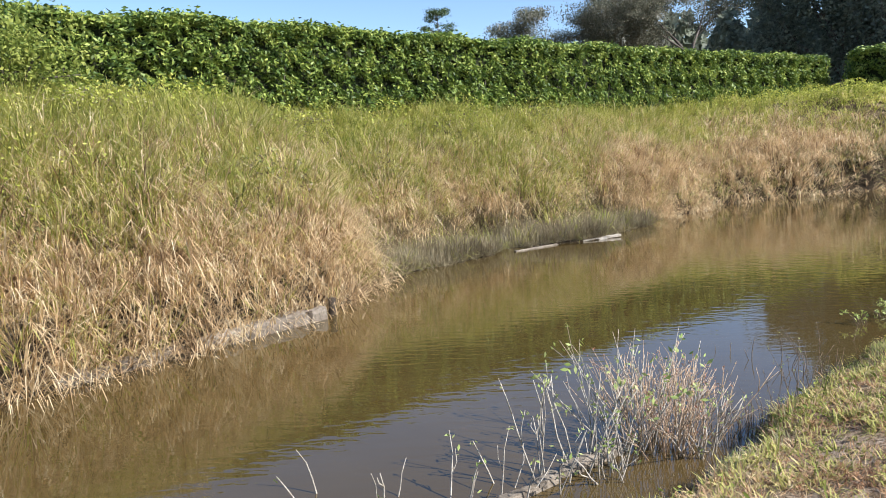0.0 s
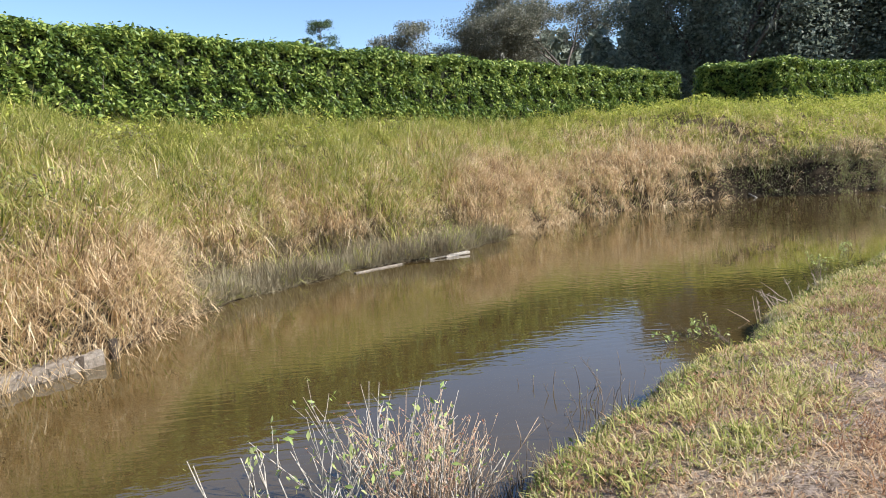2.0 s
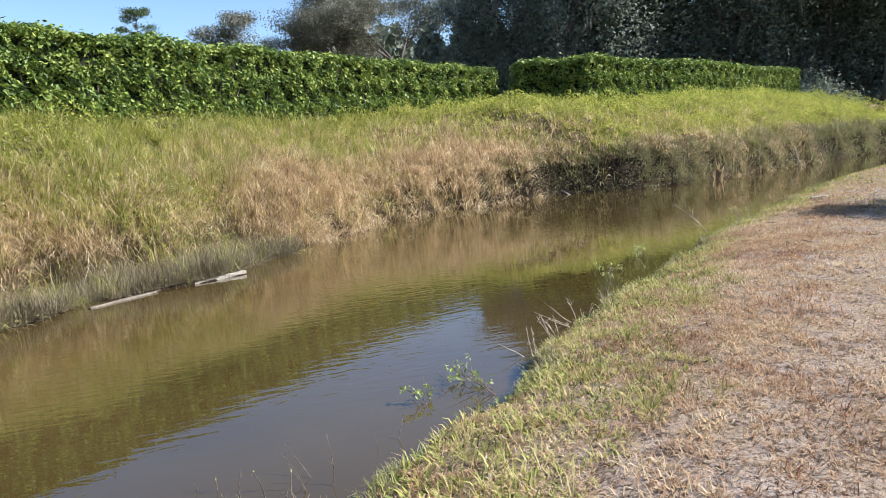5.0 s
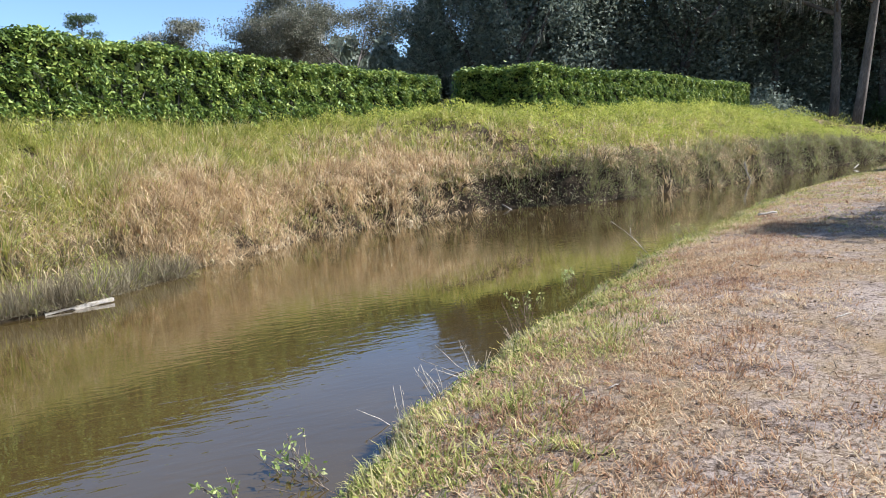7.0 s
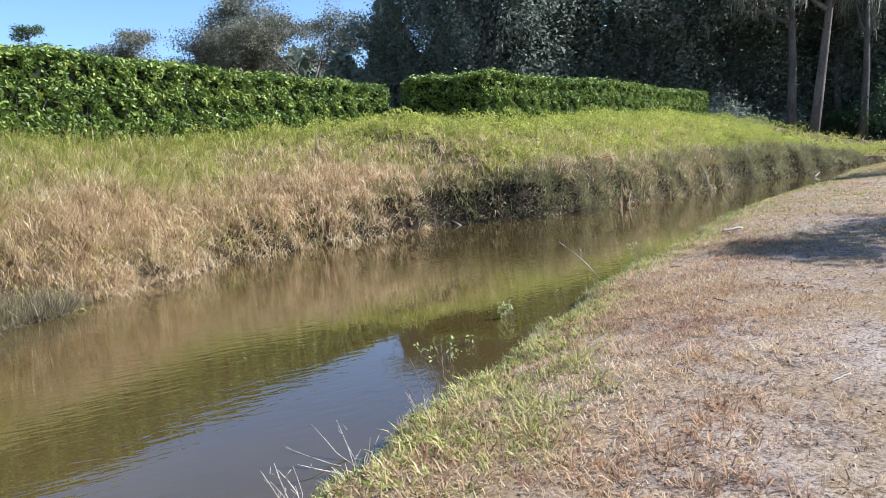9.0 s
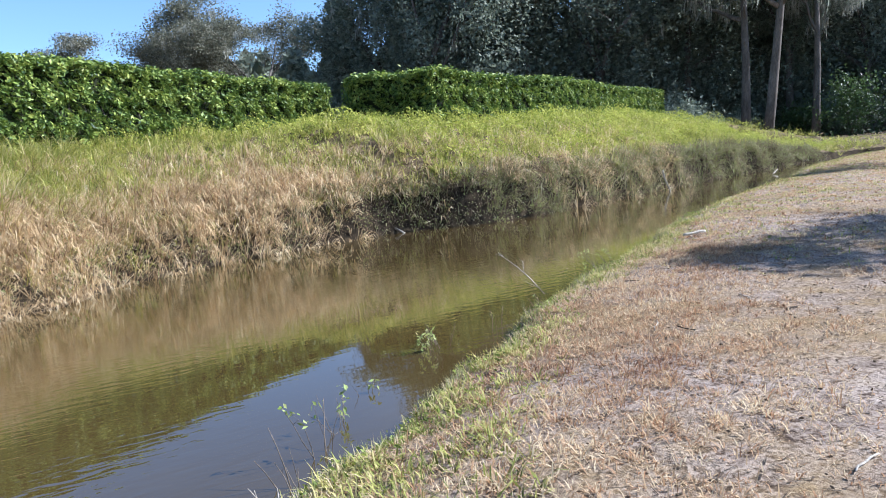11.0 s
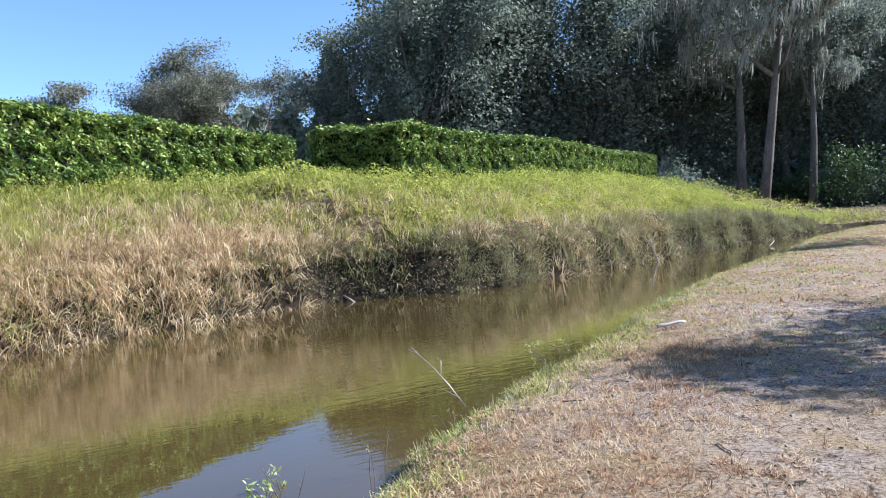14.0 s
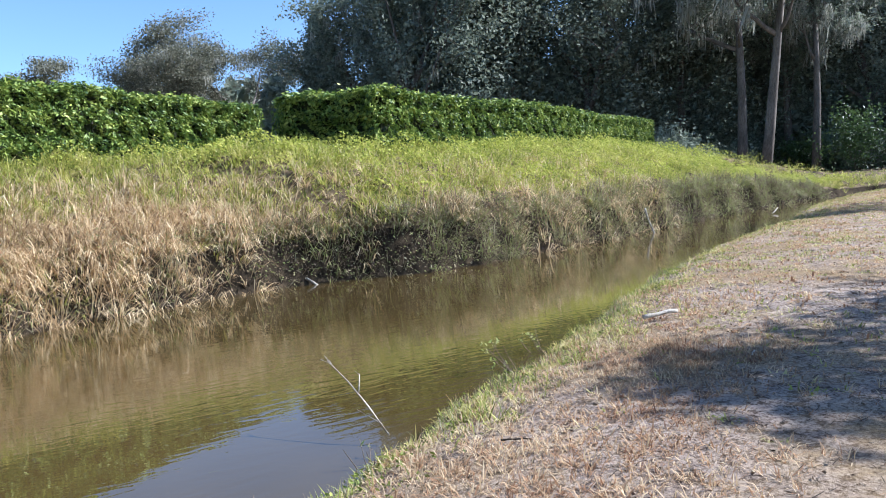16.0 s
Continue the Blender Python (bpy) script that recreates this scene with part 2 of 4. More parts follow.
def leaves(centre, size, aspect=0.55, flat=0.0, out=None):
    """Folded diamond leaves at random turns; flat pulls them level; out turns them to a normal."""
    n = len(centre)
    a = rng.normal(size=(n, 3))
    if out is not None:
        a -= out * (a * out).sum(1, keepdims=True) * 0.75
    a[:, 2] *= 1 - flat
    a /= np.linalg.norm(a, axis=1, keepdims=True) + 1e-9
    c = rng.normal(size=(n, 3))
    if out is not None:
        c -= out * (c * out).sum(1, keepdims=True) * 0.6
    b = np.cross(a, c)
    b /= np.linalg.norm(b, axis=1, keepdims=True) + 1e-9
    if np.ndim(size) == 0:
        size = np.full(n, size)
    a, b = a * size[:, None] / 2, b * (size * aspect)[:, None] / 2
    nrm = np.cross(a, b) / (size[:, None] + 1e-9)
    v = np.stack([centre - a, centre - b * 1.0 - nrm * 0.6, centre + a, centre + b - nrm * 0.6], 1).reshape(-1, 3)
    k = np.arange(n)[:, None] * 4
    loops = (k + np.array([0, 1, 2, 0, 2, 3])).ravel()
    return v, loops, np.full(2 * n, 3)


def on_ground(u, v, lift=0.0):
    x, y = to_xy(u, v)
    return np.stack([x, y, ground_z(u, v) + lift], 1)


def tube(points, radii, sides=6):
    """A tapered tube through points: vertices and faces."""
    vs, fs = [], []
    pts = [Vector(p) for p in points]
    for i, p in enumerate(pts):
        d = (pts[min(i + 1, len(pts) - 1)] - pts[max(i - 1, 0)]).normalized()
        s = d.orthogonal().normalized()
        t = d.cross(s)
        for k in range(sides):
            a = 2 * math.pi * k / sides
            vs.append(p + (s * math.cos(a) + t * math.sin(a)) * radii[i])
    for i in range(len(pts) - 1):
        for k in range(sides):
            a, b = i * sides + k, i * sides + (k + 1) % sides
            fs.append((a, b, b + sides, a + sides))
    fs.append(tuple(range(sides))[::-1])
    fs.append(tuple((len(pts) - 1) * sides + k for k in range(sides)))
    return vs, fs


class Bundle:
    """Collects tubes into one mesh."""
    def __init__(self):
        self.v, self.f = [], []

    def add(self, points, radii, sides=6):
        v, f = tube(points, radii, sides)
        o = len(self.v)
        self.v += v
        self.f += [tuple(i + o for i in q) for q in f]

    def build(self, name, mat, parent=None, smooth=True):
        return mesh_object(name, [tuple(p) for p in self.v], self.f, mat, parent, smooth)


# ---- ground and water ----
def ground_material():
    m, nt, b = material("bank_earth", 0.95, 0.1)
    g = nt.nodes.new("ShaderNodeNewGeometry")
    P = g.outputs["Position"]
    big, mid, fine, crumbs = noise_node(nt, 0.55, 4, P), noise_node(nt, 3.5, 5, P, 0.7), noise_node(nt, 36, 6, P, 0.8), noise_node(nt, 110, 3, P, 0.7)
    sand = ramp(nt, [(0.32, (0.24, 0.185, 0.145)), (0.5, (0.43, 0.355, 0.295)), (0.68, (0.57, 0.49, 0.415))])
    nt.links.new(mid.outputs["Fac"], sand.inputs[0])
    dirt = ramp(nt, [(0.40, (0.20, 0.155, 0.12)), (0.54, (0.85, 0.83, 0.8)), (0.7, (1.1, 1.1, 1.1))])
    nt.links.new(fine.outputs["Fac"], dirt.inputs[0])
    col = mixc(nt, 0.8, sand.outputs[0], dirt.outputs[0], "MULTIPLY")
    clods = noise_node(nt, 9, 6, P, 0.75)
    cl = ramp(nt, [(0.40, (0.30, 0.25, 0.21)), (0.50, (1, 1, 1))])
    nt.links.new(clods.outputs["Fac"], cl.inputs[0])
    col = mixc(nt, 0.85, col, cl.outputs[0], "MULTIPLY")
    thatch = ramp(nt, [(0.35, (0.13, 0.085, 0.045)), (0.65, (0.36, 0.26, 0.14))])
    nt.links.new(fine.outputs["Fac"], thatch.inputs[0])
    f = ramp(nt, [(0.42, (0, 0, 0)), (0.58, (1, 1, 1))])
    nt.links.new(mixc(nt, 0.45, big.outputs["Fac"], mid.outputs["Fac"]), f.inputs[0])
    col = mixc(nt, f.outputs[0], col, thatch.outputs[0])
    nt.links.new(col, b.inputs["Base Color"])
    bp = nt.nodes.new("ShaderNodeBump")
    bp.inputs["Strength"].default_value, bp.inputs["Distance"].default_value = 0.9, 0.035
    h = mixc(nt, 0.4, mixc(nt, 0.4, fine.outputs["Fac"], crumbs.outputs["Fac"]), clods.outputs["Fac"])
    nt.links.new(h, bp.inputs["Height"])
    nt.links.new(bp.outputs[0], b.inputs["Normal"])
    return m


def build_ground():
    us = np.concatenate([[-900, -300, -120, -60, -40, -30, -24, -20, -16], np.arange(-14, 63, 0.3), [65, 69, 74, 80, 90, 110, 150, 300, 900]])
    dn = np.array([900, 300, 120, 60, 40, 30, 24, 20, 17, 14, 12, 10, 8.5, 7.5, 6.5, 5.8, 5.1, 4.5, 4, 3.5, 3, 2.6, 2.3, 2, 1.75, 1.5, 1.25, 1, 0.8, 0.6, 0.42, 0.28, 0.16, 0.07, 0])
    df = np.array([0, 0.08, 0.16, 0.28, 0.42, 0.6, 0.9, 1.2, 1.6, 2, 2.5, 3, 3.5, 4, 4.5, 5, 6, 7, 8, 10, 12, 16, 20, 26, 34, 46, 70, 120, 300, 900])
    wet = np.array([0.05, 0.15, 0.3, 0.5, 0.7, 0.85, 0.95])
    rows = []
    for u in us:
        a, b = float(near_v(u)), float(far_v(u))
        b = max(b, a + 0.3)
        v = np.concatenate([a - dn, a + (b - a) * wet, b + df])
        uu = np.full(len(v), u)
        z = ground_z(uu, v)
        x, y = to_xy(uu, v)
        rows.append(np.stack([x, y, z], 1))
    n = rows[0].shape[0]
    verts = np.concatenate(rows)
    i, j = np.meshgrid(np.arange(len(us) - 1), np.arange(n - 1), indexing="ij")
    q = (i * n + j).ravel()
    loops = np.stack([q, q + n, q + n + 1, q + 1], 1).ravel()
    # last slot: far foot strip with the undercut's shade in its colour
    ob = soup("ground", verts, loops, np.full(len(q), 4), None, None, [ground_material(), SOIL, SHADESOIL], (j.ravel() >= 36).astype(int) + ((j.ravel() >= len(dn) + len(wet)) & (j.ravel() <= len(dn) + len(wet) + 3)))
    ob.data.polygons.foreach_set("use_smooth", np.ones(len(ob.data.polygons), bool))
    return tagged(ob, "sandy grey-brown earth of both banks with bare trodden patches", "ground", kind="structure")


build_ground()


def water_material():
    m, nt, b = material("ditch_water", 0.012, 1.0)
    b.inputs["IOR"].default_value = 1.333
    g = nt.nodes.new("ShaderNodeNewGeometry")
    mp = nt.nodes.new("ShaderNodeMapping")
    mp.inputs["Rotation"].default_value = (0, 0, radians(-22))
    mp.inputs["Scale"].default_value = (1.0, 3.2, 1)
    nt.links.new(g.outputs["Position"], mp.inputs["Vector"])
    big = noise_node(nt, 0.35, 3, g.outputs["Position"])
    col = ramp(nt, [(0.35, (0.052, 0.035, 0.011)), (0.65, (0.072, 0.049, 0.016))])
    nt.links.new(big.outputs["Fac"], col.inputs[0])
    nt.links.new(col.outputs[0], b.inputs["Base Color"])
    w1 = noise_node(nt, 3.6, 2, mp.outputs[0], 0.45)
    w1.inputs["Distortion"].default_value = 0.4
    calm = noise_node(nt, 0.3, 2, g.outputs["Position"])
    cr = ramp(nt, [(0.35, (0.15, 0.15, 0.15)), (0.65, (1, 1, 1))])
    nt.links.new(calm.outputs["Fac"], cr.inputs[0])
    bp = nt.nodes.new("ShaderNodeBump")
    bp.inputs["Distance"].default_value = 0.0030
    nt.links.new(cr.outputs[0], bp.inputs["Strength"])
    nt.links.new(w1.outputs["Fac"], bp.inputs["Height"])
    nt.links.new(bp.outputs[0], b.inputs["Normal"])
    b.inputs["Coat Weight"].default_value, b.inputs["Coat Roughness"].default_value = 0.5, 0.02
    nt.links.new(bp.outputs[0], b.inputs["Coat Normal"])
    return m


def build_water():
    us = np.concatenate([np.arange(-40, 70, 0.5)])
    a, b = near_v(us) - 0.3, np.maximum(far_v(us), near_v(us)) + 0.35
    xa, ya = to_xy(us, a)
    xb, yb = to_xy(us, b)
    n = len(us)
    verts = [(x, y, 0.0) for x, y in zip(xa, ya)] + [(x, y, 0.0) for x, y in zip(xb, yb)]
    ob = mesh_object("water", verts, [(i, i + 1, n + i + 1, n + i) for i in range(n - 1)], water_material())
    return tagged(ob, "still murky brown ditch water with faint ripples", "water", kind="structure")


build_water()


# ---- grass of the far bank ----
def scatter(n, u0, u1, d0, d1, side=1):
    u = rng.uniform(u0, u1, n)
    d = rng.uniform(d0, d1, n)
    v = far_v(u) + d if side > 0 else near_v(u) - d
    return u, v, d


OUT = math.atan2(-CA, SA)   # heading from the far bank to the water


def far_grass(name, label, n, u0, u1, d0, d1, keep, length, lean, droop, width, mat, spread=1.0, turn=OUT):
    per = 16
    u, v, d = scatter(n // per, u0, u1, d0, d1)
    k = rng.random(len(u)) < keep(u, d)
    u, v = u[k], v[k]
    size = np.clip(rng.normal(1, 0.32, len(u)) + 0.3 * lumps(u, v, 0.5, 5), 0.3, 1.8)
    bend = turn + 1.2 * lumps(u, v, 0.5, 4) + rng.normal(0, 0.6 * spread, len(u))
    tip = rng.normal(lean * 0.8, 0.18, len(u))
    u, v, size, bend, tip = (np.repeat(a, per) for a in (u, v, size, bend, tip))
    m = len(u)
    fan = rng.uniform(0, 6.283, m)
    r = 0.085 * size * np.sqrt(rng.random(m))
    pu, pv = u + r * np.cos(fan), v + r * np.sin(fan)
    out = np.abs(rng.normal(lean * 0.75, 0.2, m))
    hx, hy = np.sin(tip) * np.cos(bend) + np.sin(out) * np.cos(fan + radians(40)), np.sin(tip) * np.sin(bend) + np.sin(out) * np.sin(fan + radians(40))
    L = length * rng.uniform(0.55, 1.2, m) * size
    ob = soup(name, *blades(on_ground(pu, pv, -0.03), np.arctan2(hy, hx), L, np.clip(np.hypot(hx, hy), 0, 1.3), rng.uniform(0.2, 1.0, m) * droop, width * rng.uniform(0.6, 1.3, m)), mat)
    return tagged(ob, label, "grass", kind="stuff")


def straw_share(u, d):
    edge = 1.0 + 0.55 * lumps(u, d, 1.1) + 0.3 * lumps(u, d, 0.35, 2) + 0.3 * sstep(5, 7, u) * (1 - sstep(23, 25, u)) - 0.4 * sstep(23.5, 26, u) - 0.35 * (1 - sstep(3, 6, u))
    return sstep(edge + 0.7, edge - 0.7, d)


def tussock(u, d):
    """Clumps with dark gaps between them along the steep foot of the bank."""
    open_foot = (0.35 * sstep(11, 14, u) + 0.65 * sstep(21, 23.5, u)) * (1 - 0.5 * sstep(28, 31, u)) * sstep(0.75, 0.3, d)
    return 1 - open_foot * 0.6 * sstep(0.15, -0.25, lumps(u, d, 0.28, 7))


def zone_straw(u, d):
    shore = sstep(0.35, 0.9, d + 1.0 - 1.6 * sstep(4.9, 5.8, u) * (1 - sstep(12.5, 14.5, u)))
    return tussock(u, d) * np.clip(straw_share(u, d), 0.13, 1) * (1 - 0.5 * sstep(22, 28, u)) * shore * (0.5 + 0.5 * sstep(0.1, 0.6, d)) * (1 - 0.85 * sstep(22.2, 24.5, u + 0.8 * lumps(u, d, 0.4)) * (1 - sstep(26.5, 29.5, u)) * sstep(0.8, 0.4, d))


def zone_green(u, d):
    return np.clip(1 - straw_share(u, d), 0.25, 1) * (1 - 0.8 * sstep(51, 54, u)) * (1 - 0.7 * sstep(26, 31, u) * (d < 0.4)) * (1 - 0.9 * sstep(23, 24.5, u) * (1 - sstep(27, 29, u)) * sstep(0.7, 0.4, d))


far_grass("tall_green_grass", "long yellow-green bank grass bending towards the water", 180000, -6, 20, 0.1, 6.5, zone_green, 0.50, 0.7, 1.3, 0.0135, GREEN)
far_grass("tall_green_grass", "yellow-green grass on the farther bank slope", 120000, 20, 56, 0.1, 7.0, zone_green, 0.40, 0.75, 1.2, 0.020, GREEN)
far_grass("dry_bank_grass", "dry straw-coloured grass hanging over the water's edge", 260000, -6, 16, -0.05, 3.2, zone_straw, 0.55, 0.85, 1.5, 0.0115, STRAW, 1.5)
far_grass("dry_bank_grass", "pale tan dead grass along the steep bank", 130000, 16, 36, -0.05, 3.0, zone_straw, 0.55, 0.85, 1.6, 0.016, STRAW, 1.5)
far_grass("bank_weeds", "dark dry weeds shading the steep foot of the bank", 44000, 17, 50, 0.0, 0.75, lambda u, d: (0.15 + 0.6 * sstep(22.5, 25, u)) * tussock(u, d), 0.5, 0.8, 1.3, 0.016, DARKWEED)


far_grass("dry_verge", "short dry yellow grass beyond the ditch's end", 26000, 50, 66, 0.2, 9, lambda u, d: 0.9 * sstep(50, 53, u), 0.14, 0.7, 0.8, 0.025, TURF)


def marsh(u, d):
    return sstep(4.8, 5.8, u) * (1 - sstep(12.8, 14.2, u)) * (0.6 + 0.4 * lumps(u, d, 0.3))


u, v, d = scatter(60000, 4.8, 14.2, 0.0, 1.35)
k = rng.random(len(u)) < marsh(u, d)
u, v, d = u[k], v[k], d[k]
b = on_ground(u, v)
b[:, 2] = np.maximum(b[:, 2], -0.05)
m = len(u)
tagged(soup("marsh_shrub", *blades(b, rng.uniform(0, 6.28, m), rng.uniform(0.22, 0.55, m) * (0.85 + 0.3 * lumps(u, v, 0.5)), np.abs(rng.normal(0.85, 0.4, m)), rng.uniform(-1.2, 0.9, m), rng.uniform(0.007, 0.014, m)), OLIVE),
       "low grey-olive twiggy marsh plants at the water's edge", "marsh plants", kind="stuff")


LIGHTWARD = np.array([0.48, -0.36, 0.80])   # leaves turn to the sun


def leaf_patch(name, label, n, u0, u1, d0, d1, h, size, mat, keep):
    u, v, d = scatter(n, u0, u1, d0, d1)
    k = rng.random(n) < keep(u, d)
    u, v = u[k], v[k]
    p = on_ground(u, v, 0)
    p[:, 2] += h * np.sqrt(rng.random(len(u))) * (0.7 + 0.65 * lumps(u, v, 0.38, 3))
    ob = soup(name, *leaves(p, size * rng.uniform(0.6, 1.3, len(u)), 0.5, 0.0, np.tile(LIGHTWARD, (len(u), 1))), mat)
    return tagged(ob, label, "weeds", kind="stuff")


leaf_patch("leafy_weeds", "bright yellow-green leafy weeds on the sunlit slope", 115000, 22, 54, 0.4, 8.5, 0.6, 0.08, WEED, lambda u, d: sstep(23, 29, u) * sstep(0.5, 1.6, d) * (0.7 + 0.5 * lumps(u, d, 0.7, 2)))
leaf_patch("leafy_weeds", "green leafy weeds along the foot of the hedge", 34000, -4, 28, 3.6, 6.6, 0.55, 0.075, WEED, lambda u, d: 0.25 + 0.75 * sstep(3.8, 5.2, d) * (0.6 + 0.4 * lumps(u, d, 1.0)))
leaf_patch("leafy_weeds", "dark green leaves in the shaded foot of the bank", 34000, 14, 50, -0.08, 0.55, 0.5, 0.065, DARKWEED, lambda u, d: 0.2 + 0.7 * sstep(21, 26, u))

leaf_patch("leafy_weeds", "dull olive weeds tangled in the bank grass", 26000, -6, 14, 0.8, 4.6, 0.5, 0.055, DARKWEED, lambda u, d: sstep(0.1, 0.6, lumps(u, d, 0.6, 9)))
leaf_patch("leafy_weeds", "fresh green weeds scattered through the bank grass", 24000, -6, 24, 1.0, 5.0, 0.5, 0.055, WEED, lambda u, d: sstep(0.0, 0.6, lumps(u, d, 0.75, 12)))

# ---- turf of the near bank ----
def near_turf(name, label, n, u0, u1, d0, d1, keep, length, width, mat, lean=0.5):
    per = 12
    u, v, d = scatter(n // per, u0, u1, d0, d1, -1)
    k = rng.random(len(u)) < keep(u, d)
    u, v = u[k], v[k]
    size = np.clip(rng.normal(1, 0.3, len(u)) + 0.25 * lumps(u, v, 0.4, 1), 0.35, 1.8)
    u, v, size = (np.repeat(a, per) for a in (u, v, size))
    m = len(u)
    fan = rng.uniform(0, 6.283, m)
    r = 0.045 * np.sqrt(rng.random(m)) * size * (width / 0.006) ** 0.5
    L = length * rng.uniform(0.45, 1.25, m) * size
    p = on_ground(u + r * np.cos(fan), v + r * np.sin(fan), -0.005)
    ob = soup(name, *blades(p, fan + radians(40) + rng.normal(0, 0.7, m), L, np.abs(rng.normal(lean, 0.35, m)), rng.uniform(0, 1.2, m), width * rng.uniform(0.6, 1.3, m)), mat)
    return tagged(ob, label, "grass", kind="stuff")


def green_edge(u, d):
    w = 1.0 + 0.3 * lumps(u, d, 0.9) - 0.62 * sstep(10, 13.5, u) + 0.5 * sstep(20, 28, u)
    return np.clip(sstep(w + 0.4, w - 0.25, d), 0, 1) * np.clip(0.72 + 0.7 * lumps(u, d, 0.17, 6), 0.2, 1)


def dry_zone(u, d):
    w = 2.7 + 0.5 * lumps(u, d, 0.9) - 0.9 * sstep(8, 15, u) + 1.5 * sstep(20, 26, u)
    tufts = (lumps(*to_xy(u, d), 0.28, 2) + lumps(u, d, 0.8, 4)) > 0.35
    return np.clip(sstep(w + 0.6, w - 0.5, d) * 0.8, 0, 1) + 0.5 * tufts + 0.06


near_turf("edge_grass", "short green and yellow grass along the near water edge", 130000, 0, 22, -0.03, 2.2, green_edge, 0.095, 0.008, TURF, 0.85)
near_turf("edge_grass", "short yellow-green grass on the farther near bank", 50000, 22, 56, -0.02, 5, green_edge, 0.10, 0.014, TURF, 0.8)
near_turf("dry_lawn", "short dry tan grass with bare patches beside the path", 330000, 0, 18, 0.05, 6.0, dry_zone, 0.062, 0.006, DRYTURF, 1.0)
near_turf("grass_tuft", "matted straw tufts standing out of the sandy ground", 75000, 3, 21, 0.2, 6.5, lambda u, d: 0.9 * sstep(0.35, 0.7, lumps(*to_xy(u, d), 0.19, 5) + 0.4 * lumps(u, d, 0.9, 3)), 0.085, 0.006, DRYTURF, 0.9)
near_turf("edge_straw", "dry straw blades mixed into the green edge grass", 50000, 0, 22, -0.02, 1.6, lambda u, d: 0.25 + 0.5 * green_edge(u, d), 0.08, 0.006, DRYTURF, 1.0)
near_turf("dry_lawn", "sparse dry grass tufts on the sandy ground", 120000, 18, 56, 0.15, 9, lambda u, d: dry_zone(u, d) + 0.5, 0.06, 0.014, DRYTURF, 1.0)
near_turf("yellow_lawn", "thin yellowing grass over the farther sandy ground", 80000, 15, 50, 0.2, 7, lambda u, d: sstep(15, 20, u) * np.clip(0.55 + 0.8 * lumps(u, d, 1.3, 2), 0, 1), 0.06, 0.013, TURF, 1.0)


u, v, d = scatter(14000, 0.5, 24, -0.05, 0.75, -1)
k = rng.random(len(u)) < np.clip(0.35 + 0.9 * lumps(u, v, 0.3, 8), 0, 1) * sstep(0.8, 0.2, d)
u, v = u[k], v[k]
p = on_ground(u, v, 0)
p[:, 2] = np.maximum(p[:, 2], 0.0) + 0.09 * rng.random(len(u)) ** 1.5
tagged(soup("edge_weeds", *leaves(p, rng.uniform(0.018, 0.045, len(u)), 0.45, 0.0, np.tile(LIGHTWARD, (len(u), 1))), SHRUB), "small fresh green leaves among the grass at the water's edge", "weeds", kind="stuff")
u, v, d = scatter(16000, 0.5, 24, -0.06, 0.22, -1)
k = rng.random(len(u)) < np.clip(0.5 + 0.9 * lumps(u, v, 0.35, 3), 0, 1)
u, v = u[k], v[k]
m = len(u)
p = on_ground(u, v, -0.01)
p[:, 2] = np.maximum(p[:, 2], -0.03)
tagged(soup("wet_stubble", *blades(p, OUT + math.pi + rng.normal(0, 1.2, m), rng.uniform(0.04, 0.13, m), np.abs(rng.normal(0.3, 0.3, m)), rng.uniform(-0.4, 0.8, m), rng.uniform(0.004, 0.009, m)), DARKWEED),
       "dark wet stubble standing along the undercut bank edge", "stubble", kind="stuff")


